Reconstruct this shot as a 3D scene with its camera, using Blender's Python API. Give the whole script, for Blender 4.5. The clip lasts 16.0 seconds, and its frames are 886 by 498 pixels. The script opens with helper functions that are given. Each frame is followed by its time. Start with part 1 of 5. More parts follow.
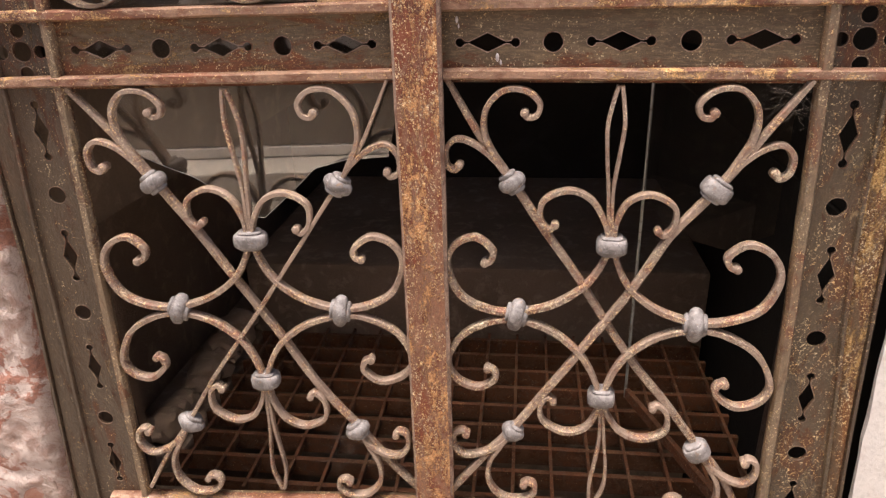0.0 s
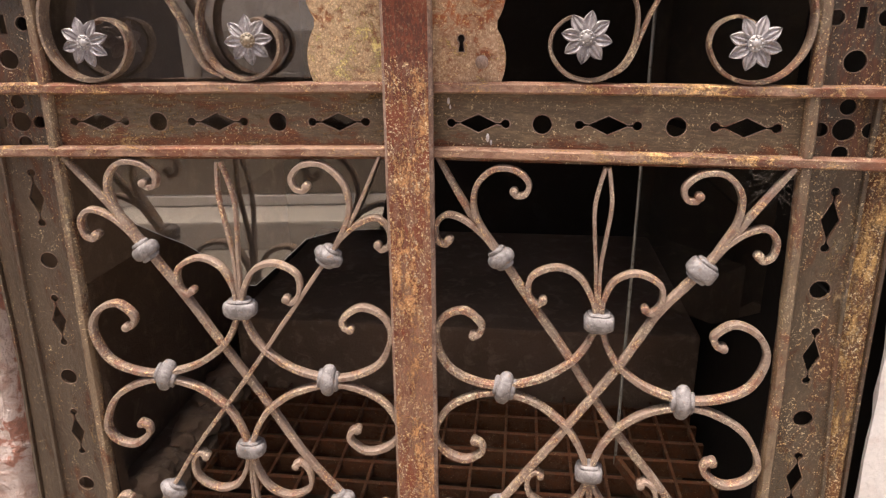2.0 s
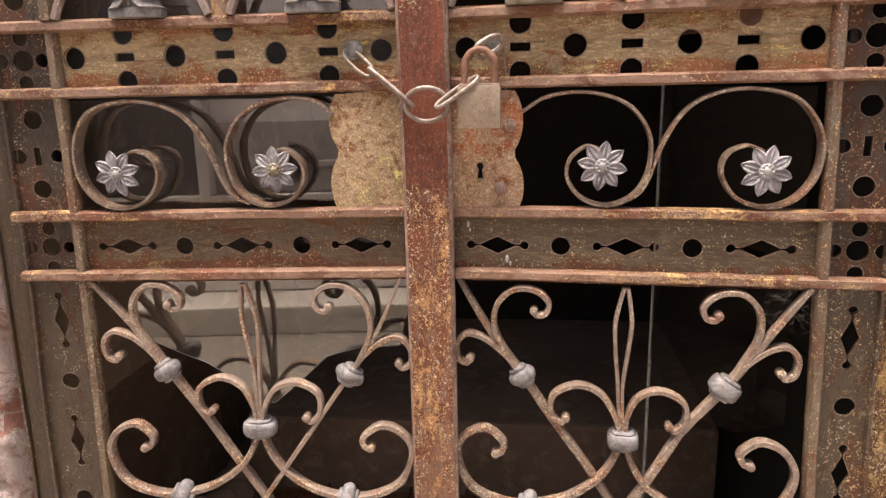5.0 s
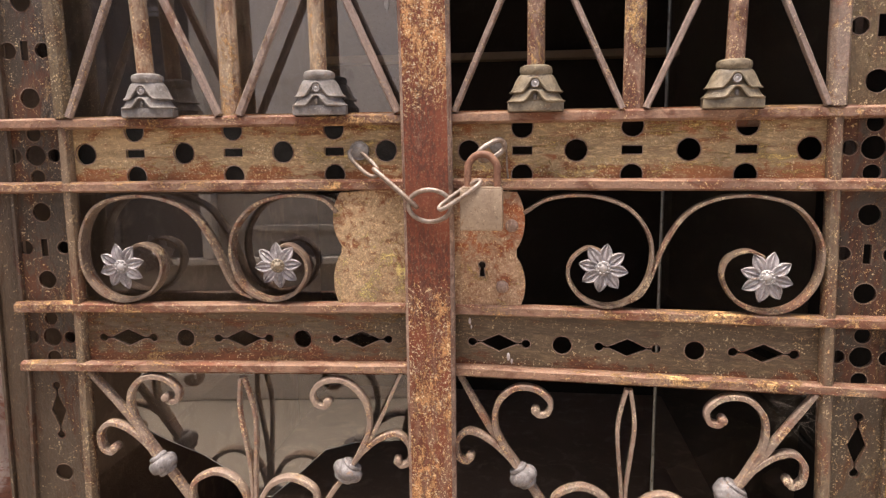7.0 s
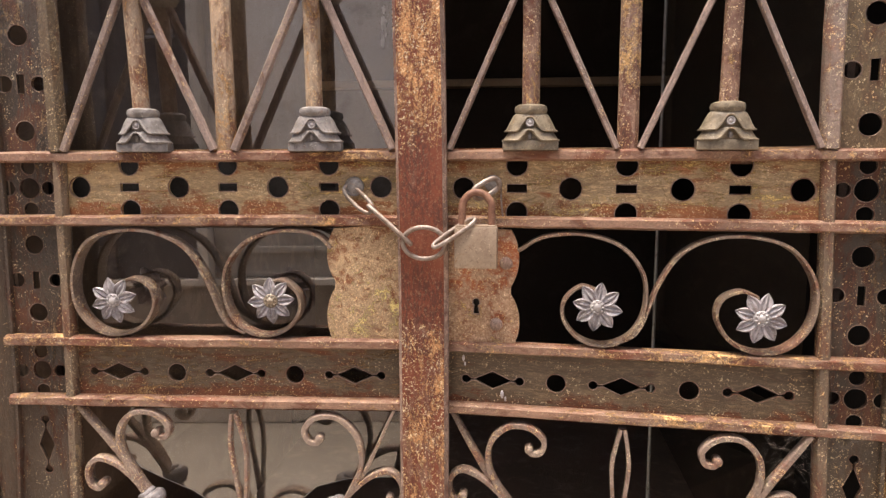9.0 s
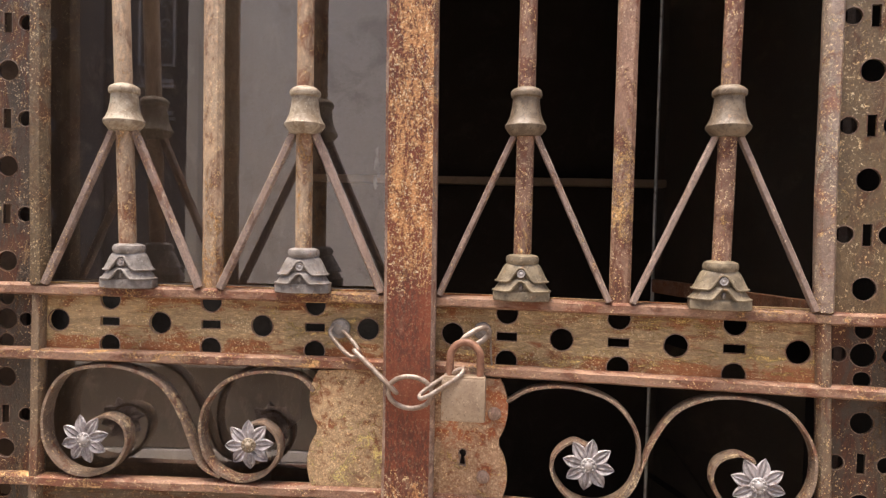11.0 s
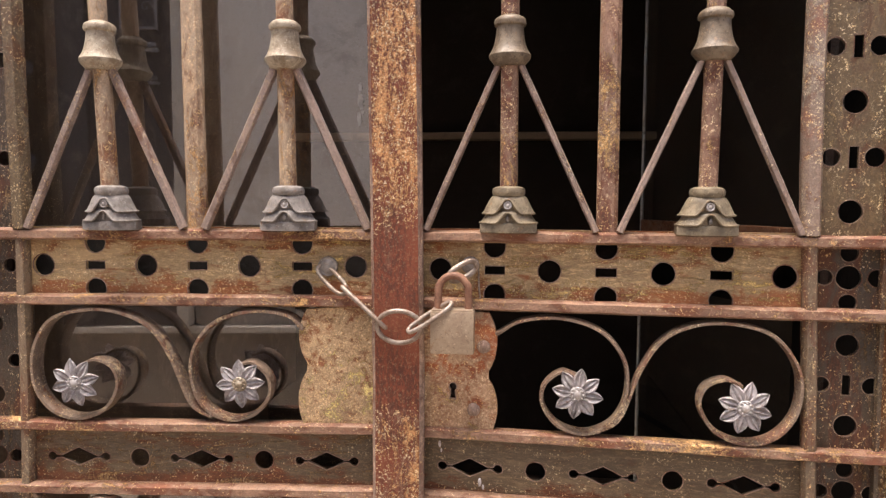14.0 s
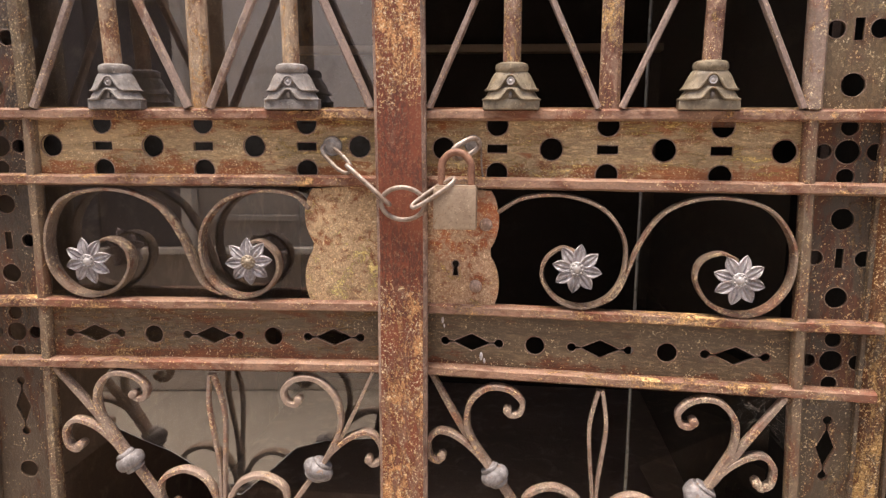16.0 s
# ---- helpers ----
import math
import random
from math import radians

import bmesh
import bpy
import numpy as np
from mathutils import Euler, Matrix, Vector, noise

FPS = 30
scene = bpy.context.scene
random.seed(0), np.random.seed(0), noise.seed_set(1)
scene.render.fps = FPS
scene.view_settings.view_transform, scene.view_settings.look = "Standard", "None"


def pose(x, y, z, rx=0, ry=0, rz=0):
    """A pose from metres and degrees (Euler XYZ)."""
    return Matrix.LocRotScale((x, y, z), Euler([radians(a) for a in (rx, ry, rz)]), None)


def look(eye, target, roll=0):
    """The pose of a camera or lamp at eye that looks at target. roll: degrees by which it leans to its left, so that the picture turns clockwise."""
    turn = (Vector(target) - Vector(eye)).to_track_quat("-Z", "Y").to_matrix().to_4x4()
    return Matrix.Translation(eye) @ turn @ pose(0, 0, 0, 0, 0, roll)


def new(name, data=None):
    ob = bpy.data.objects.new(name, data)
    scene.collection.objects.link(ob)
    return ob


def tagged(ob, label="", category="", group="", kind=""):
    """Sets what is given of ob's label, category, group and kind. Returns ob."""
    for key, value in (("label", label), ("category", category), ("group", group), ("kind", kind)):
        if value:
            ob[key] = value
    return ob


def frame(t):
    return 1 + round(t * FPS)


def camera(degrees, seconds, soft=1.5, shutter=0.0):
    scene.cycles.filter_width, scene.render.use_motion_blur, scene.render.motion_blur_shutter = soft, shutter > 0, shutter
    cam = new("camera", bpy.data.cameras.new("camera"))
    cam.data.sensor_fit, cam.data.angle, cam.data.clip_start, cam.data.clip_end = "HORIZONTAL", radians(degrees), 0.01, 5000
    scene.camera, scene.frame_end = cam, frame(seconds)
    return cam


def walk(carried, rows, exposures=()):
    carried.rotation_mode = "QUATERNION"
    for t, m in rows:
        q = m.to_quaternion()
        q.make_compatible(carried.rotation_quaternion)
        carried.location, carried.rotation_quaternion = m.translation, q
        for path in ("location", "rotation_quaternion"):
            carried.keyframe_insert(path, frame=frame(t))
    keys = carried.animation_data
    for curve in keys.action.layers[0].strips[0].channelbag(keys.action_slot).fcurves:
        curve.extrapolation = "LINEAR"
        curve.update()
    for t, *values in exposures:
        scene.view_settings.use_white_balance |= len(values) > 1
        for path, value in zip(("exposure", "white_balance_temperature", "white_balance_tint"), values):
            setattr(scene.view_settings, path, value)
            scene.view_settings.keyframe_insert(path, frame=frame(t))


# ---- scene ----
cam = camera(66.34, 16.0, soft=1.3)
# seconds, eye, yaw to the left, pitch up, lean
PATH = [
    (0, (0.1302, -0.8209, 1.0001), 7.34, -22.99, -1.73),
    (0.5, (0.1311, -0.8197, 1.0156), 7.35, -21.63, -1.62),
    (1, (0.1332, -0.8171, 1.0277), 7.24, -20.61, -0.98),
    (1.5, (0.1358, -0.8150, 1.0300), 6.92, -19.97, -0.60),
    (2, (0.1365, -0.8129, 1.0385), 6.75, -19.36, -0.52),
    (2.5, (0.1365, -0.8115, 1.0518), 6.17, -18.23, -0.76),
    (3, (0.1325, -0.8091, 1.0711), 6.16, -17.06, -0.99),
    (3.5, (0.1285, -0.8071, 1.0850), 6.23, -15.09, -1.31),
    (3.7, (0.1275, -0.8066, 1.0883), 6.41, -14.90, -1.56),
    (4.05, (0.1251, -0.8064, 1.0930), 6.57, -14.57, -1.68),
    (4.4, (0.1216, -0.8070, 1.0960), 6.72, -14.21, -1.65),
    (4.75, (0.1178, -0.8081, 1.0986), 6.85, -13.81, -1.50),
    (5.1, (0.1143, -0.8091, 1.1017), 6.96, -13.34, -1.30),
    (5.45, (0.1118, -0.8096, 1.1065), 7.05, -12.77, -1.08),
    (5.8, (0.1108, -0.8091, 1.1141), 7.12, -12.08, -0.91),
    (6, (0.1109, -0.8084, 1.1194), 7.18, -11.65, -0.76),
    (6.5, (0.1112, -0.8057, 1.1417), 7.28, -9.94, -0.71),
    (7, (0.1158, -0.8015, 1.1512), 7.05, -8.83, -0.64),
    (7.5, (0.1139, -0.8039, 1.1536), 6.96, -8.38, -0.45),
    (8, (0.1132, -0.8043, 1.1589), 6.96, -7.69, -0.37),
    (8.5, (0.1119, -0.7998, 1.1573), 6.76, -8.08, -0.34),
    (9, (0.1179, -0.7962, 1.1728), 6.73, -7.31, -0.13),
    (9.5, (0.1208, -0.7882, 1.2002), 6.43, -6.09, 0.39),
    (10, (0.1196, -0.7825, 1.2261), 6.48, -4.18, 1.25),
    (10.2, (0.1193, -0.7811, 1.2324), 6.24, -3.73, 1.52),
    (10.55, (0.1188, -0.7780, 1.2445), 6.12, -2.85, 1.62),
    (10.9, (0.1186, -0.7739, 1.2575), 6.15, -1.86, 1.52),
    (11.25, (0.1186, -0.7695, 1.2693), 6.25, -0.93, 1.32),
    (11.6, (0.1189, -0.7654, 1.2779), 6.39, -0.21, 1.08),
    (11.95, (0.1195, -0.7623, 1.2812), 6.48, 0.14, 0.91),
    (12.3, (0.1205, -0.7609, 1.2771), 6.48, -0.04, 0.87),
    (12.5, (0.1211, -0.7607, 1.2723), 6.41, -0.31, 0.95),
    (13, (0.1239, -0.7598, 1.2520), 6.15, -1.76, 0.88),
    (13.5, (0.1250, -0.7633, 1.2361), 5.75, -3.41, 0.72),
    (14, (0.1267, -0.7696, 1.2221), 5.59, -4.21, 0.27),
    (14.5, (0.1328, -0.7775, 1.2077), 5.42, -5.04, -0.45),
    (15, (0.1352, -0.7847, 1.1865), 5.51, -6.96, -0.57),
    (15.5, (0.1317, -0.7881, 1.1687), 5.57, -8.29, -0.12),
    (16, (0.1291, -0.7895, 1.1592), 5.83, -9.66, 0.27),
]


def aim(eye, yaw, pitch, roll):
    ya, pi = radians(yaw), radians(pitch)
    ahead = Vector((-math.sin(ya) * math.cos(pi), math.cos(ya) * math.cos(pi), math.sin(pi)))
    return look(eye, Vector(eye) + ahead, roll)


walk(cam, [(t, aim(eye, yaw, pitch, roll)) for t, eye, yaw, pitch, roll in PATH])

# ---- light ----
world = bpy.data.worlds.new("overcast_sky")
scene.world = world
world.use_nodes = True
wn = world.node_tree
sky = wn.nodes.new("ShaderNodeTexSky")
sky.sky_type, sky.sun_disc = "NISHITA", False
sky.sun_elevation, sky.sun_rotation = radians(80), radians(250)
sky.air_density, sky.dust_density, sky.ozone_density = 1.0, 4.0, 1.0
wn.links.new(sky.outputs[0], wn.nodes["Background"].inputs[0])
wn.nodes["Background"].inputs[1].default_value = 0.075
sun = new("sun", bpy.data.lights.new("sun", "SUN"))
sun.data.energy, sun.data.angle, sun.data.color = 4.1, radians(38), (1.0, 0.905, 0.825)
sun.matrix_world = look((-1.0, -0.35, 6.0), (0, 0, 0))
scene.view_settings.exposure = 1.81


# ---- materials ----
class Nodes:
    """A short way to write a node material."""

    def __init__(self, name):
        self.mat = bpy.data.materials.new(name)
        self.mat.use_nodes = True
        self.t = self.mat.node_tree
        self.bsdf = self.t.nodes["Principled BSDF"]
        self.coord = self.t.nodes.new("ShaderNodeTexCoord").outputs["Object"]

    def put(self, socket, value):
        if isinstance(value, bpy.types.NodeSocket):
            self.t.links.new(value, socket)
        elif isinstance(value, tuple) and len(value) == 3 and socket.type == "RGBA":
            socket.default_value = (*value, 1)
        else:
            socket.default_value = value

    def noise(self, scale, detail=6.0, rough=0.6, stretch=None, distort=0.0, offset=0.0):
        n = self.t.nodes.new("ShaderNodeTexNoise")
        n.inputs["Scale"].default_value, n.inputs["Detail"].default_value = scale, detail
        n.inputs["Roughness"].default_value, n.inputs["Distortion"].default_value = rough, distort
        m = self.t.nodes.new("ShaderNodeMapping")
        m.inputs["Scale"].default_value = stretch or (1, 1, 1)
        m.inputs["Location"].default_value = (offset, offset * 0.7, offset * 1.3)
        self.t.links.new(self.coord, m.inputs[0])
        self.t.links.new(m.outputs[0], n.inputs["Vector"])
        return n.outputs[0]

    def voronoi(self, scale, feature="F1", out="Distance"):
        n = self.t.nodes.new("ShaderNodeTexVoronoi")
        n.feature = feature
        n.inputs["Scale"].default_value = scale
        self.t.links.new(self.coord, n.inputs["Vector"])
        return n.outputs[out]

    def ramp(self, value, a, b, lo=0.0, hi=1.0):
        n = self.t.nodes.new("ShaderNodeMapRange")
        n.interpolation_type = "SMOOTHSTEP"
        for i, v in enumerate((value, a, b, lo, hi)):
            self.put(n.inputs[i], v)
        return n.outputs[0]

    def mix(self, factor, a, b, blend="MIX"):
        n = self.t.nodes.new("ShaderNodeMix")
        n.data_type, n.blend_type = "RGBA", blend
        self.put(n.inputs[0], factor)
        self.put(n.inputs[6], a)
        self.put(n.inputs[7], b)
        return n.outputs[2]

    def math(self, op, a, b=0.0):
        n = self.t.nodes.new("ShaderNodeMath")
        n.operation = op
        self.put(n.inputs[0], a)
        self.put(n.inputs[1], b)
        return n.outputs[0]

    def band(self, z0, z1, offset=0.0, soft=0.012):
        """One between two heights, with a frayed border."""
        n = self.t.nodes.new("ShaderNodeSeparateXYZ")
        self.t.links.new(self.coord, n.inputs[0])
        wave = self.math("MULTIPLY", self.math("SUBTRACT", self.noise(24, 6, 0.7, None, 0.5, offset + 83), 0.5), 0.09)
        z = self.math("ADD", n.outputs[2], wave)
        return self.math("MULTIPLY", self.ramp(z, z0 - soft, z0 + soft), self.ramp(z, z1 - soft, z1 + soft, 1.0, 0.0))

    def random(self):
        return self.t.nodes.new("ShaderNodeObjectInfo").outputs["Random"]

    def done(self, colour, rough, metal=0.0, height=None, strength=0.4, depth=0.002, spec=0.5):
        self.put(self.bsdf.inputs["Base Color"], colour)
        self.put(self.bsdf.inputs["Roughness"], rough)
        self.put(self.bsdf.inputs["Metallic"], metal)
        self.bsdf.inputs["Specular IOR Level"].default_value = spec
        if height is not None:
            b = self.t.nodes.new("ShaderNodeBump")
            b.inputs["Strength"].default_value, b.inputs["Distance"].default_value = strength, depth
            self.t.links.new(height, b.inputs["Height"])
            self.t.links.new(b.outputs[0], self.bsdf.inputs["Normal"])
        return self.mat


def old_iron(name, paint, paint2, rust, rust_amount, ochre, ochre_amount, flecks, stretch=(1, 1, 1), offset=0.0, gloss=0.5, patchy=0.06, bands=(), crumb=58, crisp=0.085):
    """Old flaking paint over rusting iron: two paints, dark rust, ochre bloom and small pale flecks."""
    n = Nodes(name)
    paint, paint2, rust = ((c[0] * 0.96, c[1] * 0.865, c[2] * 0.80) for c in (paint, paint2, rust))
    huge = n.noise(3.5, 4, 0.55, stretch, 0.3, offset + 37)
    big = n.noise(11, 6, 0.62, stretch, 0.5, offset)
    mid = n.noise(42, 8, 0.7, stretch, 0.6, offset + 3)
    fine = n.noise(210, 6, 0.7, stretch, 0.3, offset + 7)
    grain = n.noise(560, 4, 0.65, None, 0, offset)
    base = n.mix(n.ramp(big, 0.36, 0.64), paint, paint2)
    base = n.mix(n.ramp(mid, 0.50, 0.64, 0.0, 0.70), base, (paint[0] * 0.45, paint[1] * 0.38, paint[2] * 0.34))
    base = n.mix(n.ramp(grain, 0.38, 0.66, 0.0, 0.55), base, tuple(c * 0.42 for c in paint))
    base = n.mix(n.ramp(fine, 0.48, 0.64, 0.0, 0.65), base, tuple(min(1, c * 1.75) for c in paint2))
    # broad damp stains and rubbed, paler stretches
    cloud = n.noise(8.5, 7, 0.68, stretch, 0.7, offset + 83)
    base = n.mix(n.ramp(cloud, 0.52, 0.66, 0.0, 0.55), base, (paint[0] * 0.40, paint[1] * 0.33, paint[2] * 0.29))
    base = n.mix(n.ramp(cloud, 0.46, 0.34, 0.0, 0.50), base, tuple(min(1, c * 1.45) for c in paint2))
    patch = n.math("ADD", n.math("MULTIPLY", mid, 0.5), n.math("ADD", n.math("MULTIPLY", big, 0.3), n.math("MULTIPLY", huge, 0.2)))
    crust = None
    for z0, z1, more_rust, more_ochre in bands:
        # wear that keeps to a height: where water stands, where the chain rubs
        b = n.band(z0, z1, offset)
        patch = n.math("ADD", patch, n.math("MULTIPLY", b, more_rust))
        b = n.math("MULTIPLY", b, more_ochre)
        crust = b if crust is None else n.math("ADD", crust, b)
    edge = 0.60 - 0.20 * rust_amount
    rusty = n.ramp(patch, edge - 0.05, edge + 0.06)
    rusts = n.mix(n.ramp(fine, 0.36, 0.62), rust, tuple(c * 0.36 for c in rust))
    rusts = n.mix(n.ramp(big, 0.46, 0.62, 0.0, 0.7), rusts, (rust[0] * 1.15, rust[1] * 1.25, rust[2] * 1.35))
    base = n.mix(n.math("MULTIPLY", rusty, 0.92), base, rusts)
    field = n.math("ADD", n.math("MULTIPLY", n.noise(crumb, 9, 0.80, stretch, 0.9, offset + 11), 0.66), n.math("MULTIPLY", n.noise(340, 5, 0.7, None, 0.6, offset + 29), 0.34))
    where = n.ramp(n.math("ADD", n.math("MULTIPLY", huge, 0.5), n.math("MULTIPLY", n.noise(16, 5, 0.6, stretch, 0.4, offset + 41), 0.5)), 0.40, 0.60, -patchy, patchy * 0.8)
    if crust is not None:
        where = n.math("ADD", where, crust)
    edge = 0.590 - 0.14 * ochre_amount
    bloom = n.ramp(n.math("ADD", field, where), edge, edge + crisp)
    base = n.mix(n.math("MULTIPLY", bloom, 0.88), base, n.mix(n.ramp(grain, 0.38, 0.62), tuple(c * 0.75 for c in ochre), tuple(min(1, c * 1.7) for c in ochre)))
    edge = 0.640 - 0.13 * flecks
    fleck = n.ramp(n.noise(280, 5, 0.8, None, 0.25, offset + 19), edge + 0.02, edge + 0.07)
    dots = n.math("SUBTRACT", 1.0, n.ramp(n.voronoi(330), 0.20, 0.36))
    dots = n.math("MULTIPLY", dots, n.ramp(n.noise(88, 6, 0.7, None, 0.5, offset + 61), 0.57 - 0.12 * flecks, 0.64 - 0.12 * flecks))
    fleck = n.math("MAXIMUM", fleck, n.math("MULTIPLY", dots, 0.70))
    if crust is not None:
        fleck = n.math("MULTIPLY", fleck, n.ramp(crust, -0.12, -0.01, 0.12, 1.0))
    cluster = n.ramp(n.math("ADD", n.math("MULTIPLY", n.noise(26, 6, 0.65, stretch, 0.6, offset + 71), 0.7), n.math("MULTIPLY", rusty, 0.10)), 0.315, 0.41, 0.08, 1.0)
    base = n.mix(n.math("MULTIPLY", fleck, cluster), base, n.mix(n.ramp(mid, 0.42, 0.58), (0.90, 0.72, 0.45), (0.80, 0.53, 0.24)))
    height = n.math("ADD", n.math("MULTIPLY", mid, 0.45), n.math("ADD", n.math("MULTIPLY", fine, 0.5), n.math("ADD", n.math("MULTIPLY", bloom, 0.45), n.math("MULTIPLY", grain, 0.25))))
    return n.done(base, n.ramp(rusty, 0, 1, gloss, 0.82), 0.0, height, 1.0, 0.0030, 0.55)


RAIL_WEAR = ((0.86, 0.893, 0.14, 0.010), (0.915, 0.965, -0.01, -0.03), (1.09, 1.122, 0.08, 0.03), (1.165, 1.20, 0.04, -0.01))
plate_iron = old_iron("flaking olive paint on iron plate", (0.106, 0.075, 0.040), (0.137, 0.099, 0.056), (0.178, 0.056, 0.020), 0.28, (0.348, 0.200, 0.074), 0.36, 0.50, (0.35, 1, 1.5), 0.0, 0.42, 0.055, RAIL_WEAR)
UPPER_WEAR = ((1.09, 1.122, 0.13, 0.035), (1.165, 1.20, 0.08, 0.0))
rail_tan = old_iron("tan paint flaking to rust on iron plate", (0.345, 0.258, 0.136), (0.42, 0.312, 0.166), (0.30, 0.100, 0.032), 0.22, (0.70, 0.44, 0.155), 0.42, 0.66, (0.4, 1, 1.5), 3, 0.42, 0.06, UPPER_WEAR)
bead_iron = old_iron("worn rusty iron rail", (0.335, 0.215, 0.150), (0.270, 0.162, 0.108), (0.186, 0.063, 0.030), 0.48, (0.539, 0.307, 0.121), 0.44, 0.42, (0.5, 1, 1), 5, 0.36, 0.08)
BAR_WEAR = ((-1.0, 0.855, -0.030, 0.026), (0.855, 0.975, 0.03, 0.020), (0.985, 1.195, 0.085, -0.12), (1.205, 1.265, 0.08, 0.000), (1.265, 2.5, 0.06, 0.028))
post_iron = old_iron("rust red iron bar", (0.228, 0.112, 0.068), (0.200, 0.090, 0.051), (0.190, 0.044, 0.015), 0.60, (0.40, 0.190, 0.072), 0.42, 0.74, (1.5, 1, 0.6), 13, 0.36, 0.075, BAR_WEAR, 72, 0.045)
bar_iron = old_iron("olive brown paint on upright bar", (0.207, 0.157, 0.104), (0.158, 0.114, 0.074), (0.167, 0.070, 0.037), 0.34, (0.370, 0.255, 0.132), 0.32, 0.62, (1.2, 1, 0.5), 25, 0.34)
stile_dark = old_iron("dark brown paint on iron stile", (0.058, 0.041, 0.026), (0.042, 0.029, 0.018), (0.110, 0.040, 0.017), 0.44, (0.22, 0.130, 0.055), 0.30, 0.46, (1.4, 1, 0.5), 55, 0.36)
scroll_iron = old_iron("greyish worn paint on wrought iron", (0.345, 0.272, 0.226), (0.24, 0.185, 0.152), (0.25, 0.118, 0.080), 0.36, (0.54, 0.42, 0.295), 0.40, 0.80, (1, 1, 1), 23, 0.36)
coil_iron = old_iron("brown worn paint on wrought iron coil", (0.260, 0.198, 0.152), (0.185, 0.136, 0.102), (0.205, 0.092, 0.056), 0.38, (0.44, 0.310, 0.180), 0.36, 0.62, (1, 1, 1), 27, 0.34)
rod_iron = old_iron("mauve grey paint on iron rod", (0.33, 0.268, 0.240), (0.25, 0.190, 0.165), (0.19, 0.098, 0.066), 0.26, (0.44, 0.270, 0.130), 0.30, 0.50, (1, 1, 0.6), 29, 0.36)
shaft_pale = old_iron("cream paint worn to rust on iron shaft", (0.50, 0.405, 0.295), (0.38, 0.275, 0.180), (0.22, 0.090, 0.045), 0.36, (0.46, 0.245, 0.085), 0.36, 0.62, (1.2, 1.2, 0.55), 31, 0.40, 0.10)
shaft_iron = old_iron("rust red iron shaft with ochre crust", (0.26, 0.150, 0.105), (0.30, 0.195, 0.135), (0.17, 0.060, 0.034), 0.52, (0.50, 0.285, 0.100), 0.42, 0.66, (1.2, 1.2, 0.6), 35, 0.38, 0.08)
lock_iron = old_iron("ochre rust bloom on lock plate", (0.42, 0.295, 0.165), (0.52, 0.385, 0.225), (0.25, 0.084, 0.030), 0.40, (0.80, 0.50, 0.175), 0.58, 0.74, (2.0, 2.0, 2.0), 41, 0.5, 0.07)
lock_red = old_iron("red rust on lock plate", (0.37, 0.225, 0.122), (0.44, 0.320, 0.215), (0.36, 0.098, 0.030), 0.56, (0.72, 0.42, 0.130), 0.50, 0.68, (1.4, 1.4, 1.4), 47, 0.45, 0.08)
stile_ochre = old_iron("ochre crusted paint on iron stile", (0.150, 0.108, 0.055), (0.118, 0.082, 0.041), (0.125, 0.050, 0.022), 0.32, (0.360, 0.234, 0.099), 0.36, 0.66, (1.2, 1, 0.7), 57, 0.36)
stile_iron = old_iron("brown paint on iron stile", (0.088, 0.063, 0.042), (0.064, 0.044, 0.028), (0.105, 0.042, 0.020), 0.36, (0.22, 0.135, 0.060), 0.24, 0.34, (1.4, 1, 0.4), 53, 0.30)
stile_rusty = old_iron("ochre brown paint and rust on iron stile", (0.087, 0.063, 0.038), (0.068, 0.048, 0.029), (0.115, 0.047, 0.019), 0.40, (0.246, 0.162, 0.078), 0.30, 0.62, (1.3, 1, 0.5), 59, 0.34, 0.07)
edge_rust = old_iron("orange rust along the stile's outer edge", (0.088, 0.058, 0.032), (0.114, 0.065, 0.029), (0.176, 0.067, 0.019), 0.60, (0.334, 0.189, 0.062), 0.44, 0.80, (1.6, 1, 0.5), 63, 0.40, 0.08)
edge_iron = old_iron("worn greyish arris and highlit rim", (0.25, 0.175, 0.140), (0.31, 0.225, 0.180), (0.18, 0.070, 0.042), 0.42, (0.40, 0.22, 0.09), 0.32, 0.4, (1, 1, 0.5), 71)
rim_iron = old_iron("worn hole rim with painted highlight", (0.155, 0.110, 0.080), (0.20, 0.145, 0.108), (0.12, 0.050, 0.030), 0.42, (0.30, 0.17, 0.07), 0.30, 0.4, (1, 1, 1), 73)
# The shade behind the gate is put into these two darkened irons.
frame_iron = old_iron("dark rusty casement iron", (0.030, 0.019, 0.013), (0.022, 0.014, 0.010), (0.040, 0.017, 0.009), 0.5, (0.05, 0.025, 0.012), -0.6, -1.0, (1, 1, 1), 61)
frame_shade = old_iron("casement sheet in painted shade", (0.010, 0.007, 0.005), (0.007, 0.005, 0.004), (0.012, 0.006, 0.004), 0.4, (0.02, 0.01, 0.005), -0.6, -1.0, (1, 1, 1), 65, 0.7)
grate_iron = old_iron("brown rusted grating", (0.165, 0.080, 0.040), (0.125, 0.058, 0.028), (0.195, 0.070, 0.026), 0.55, (0.180, 0.094, 0.041), 0.25, 0.1, (1, 1, 1), 67)


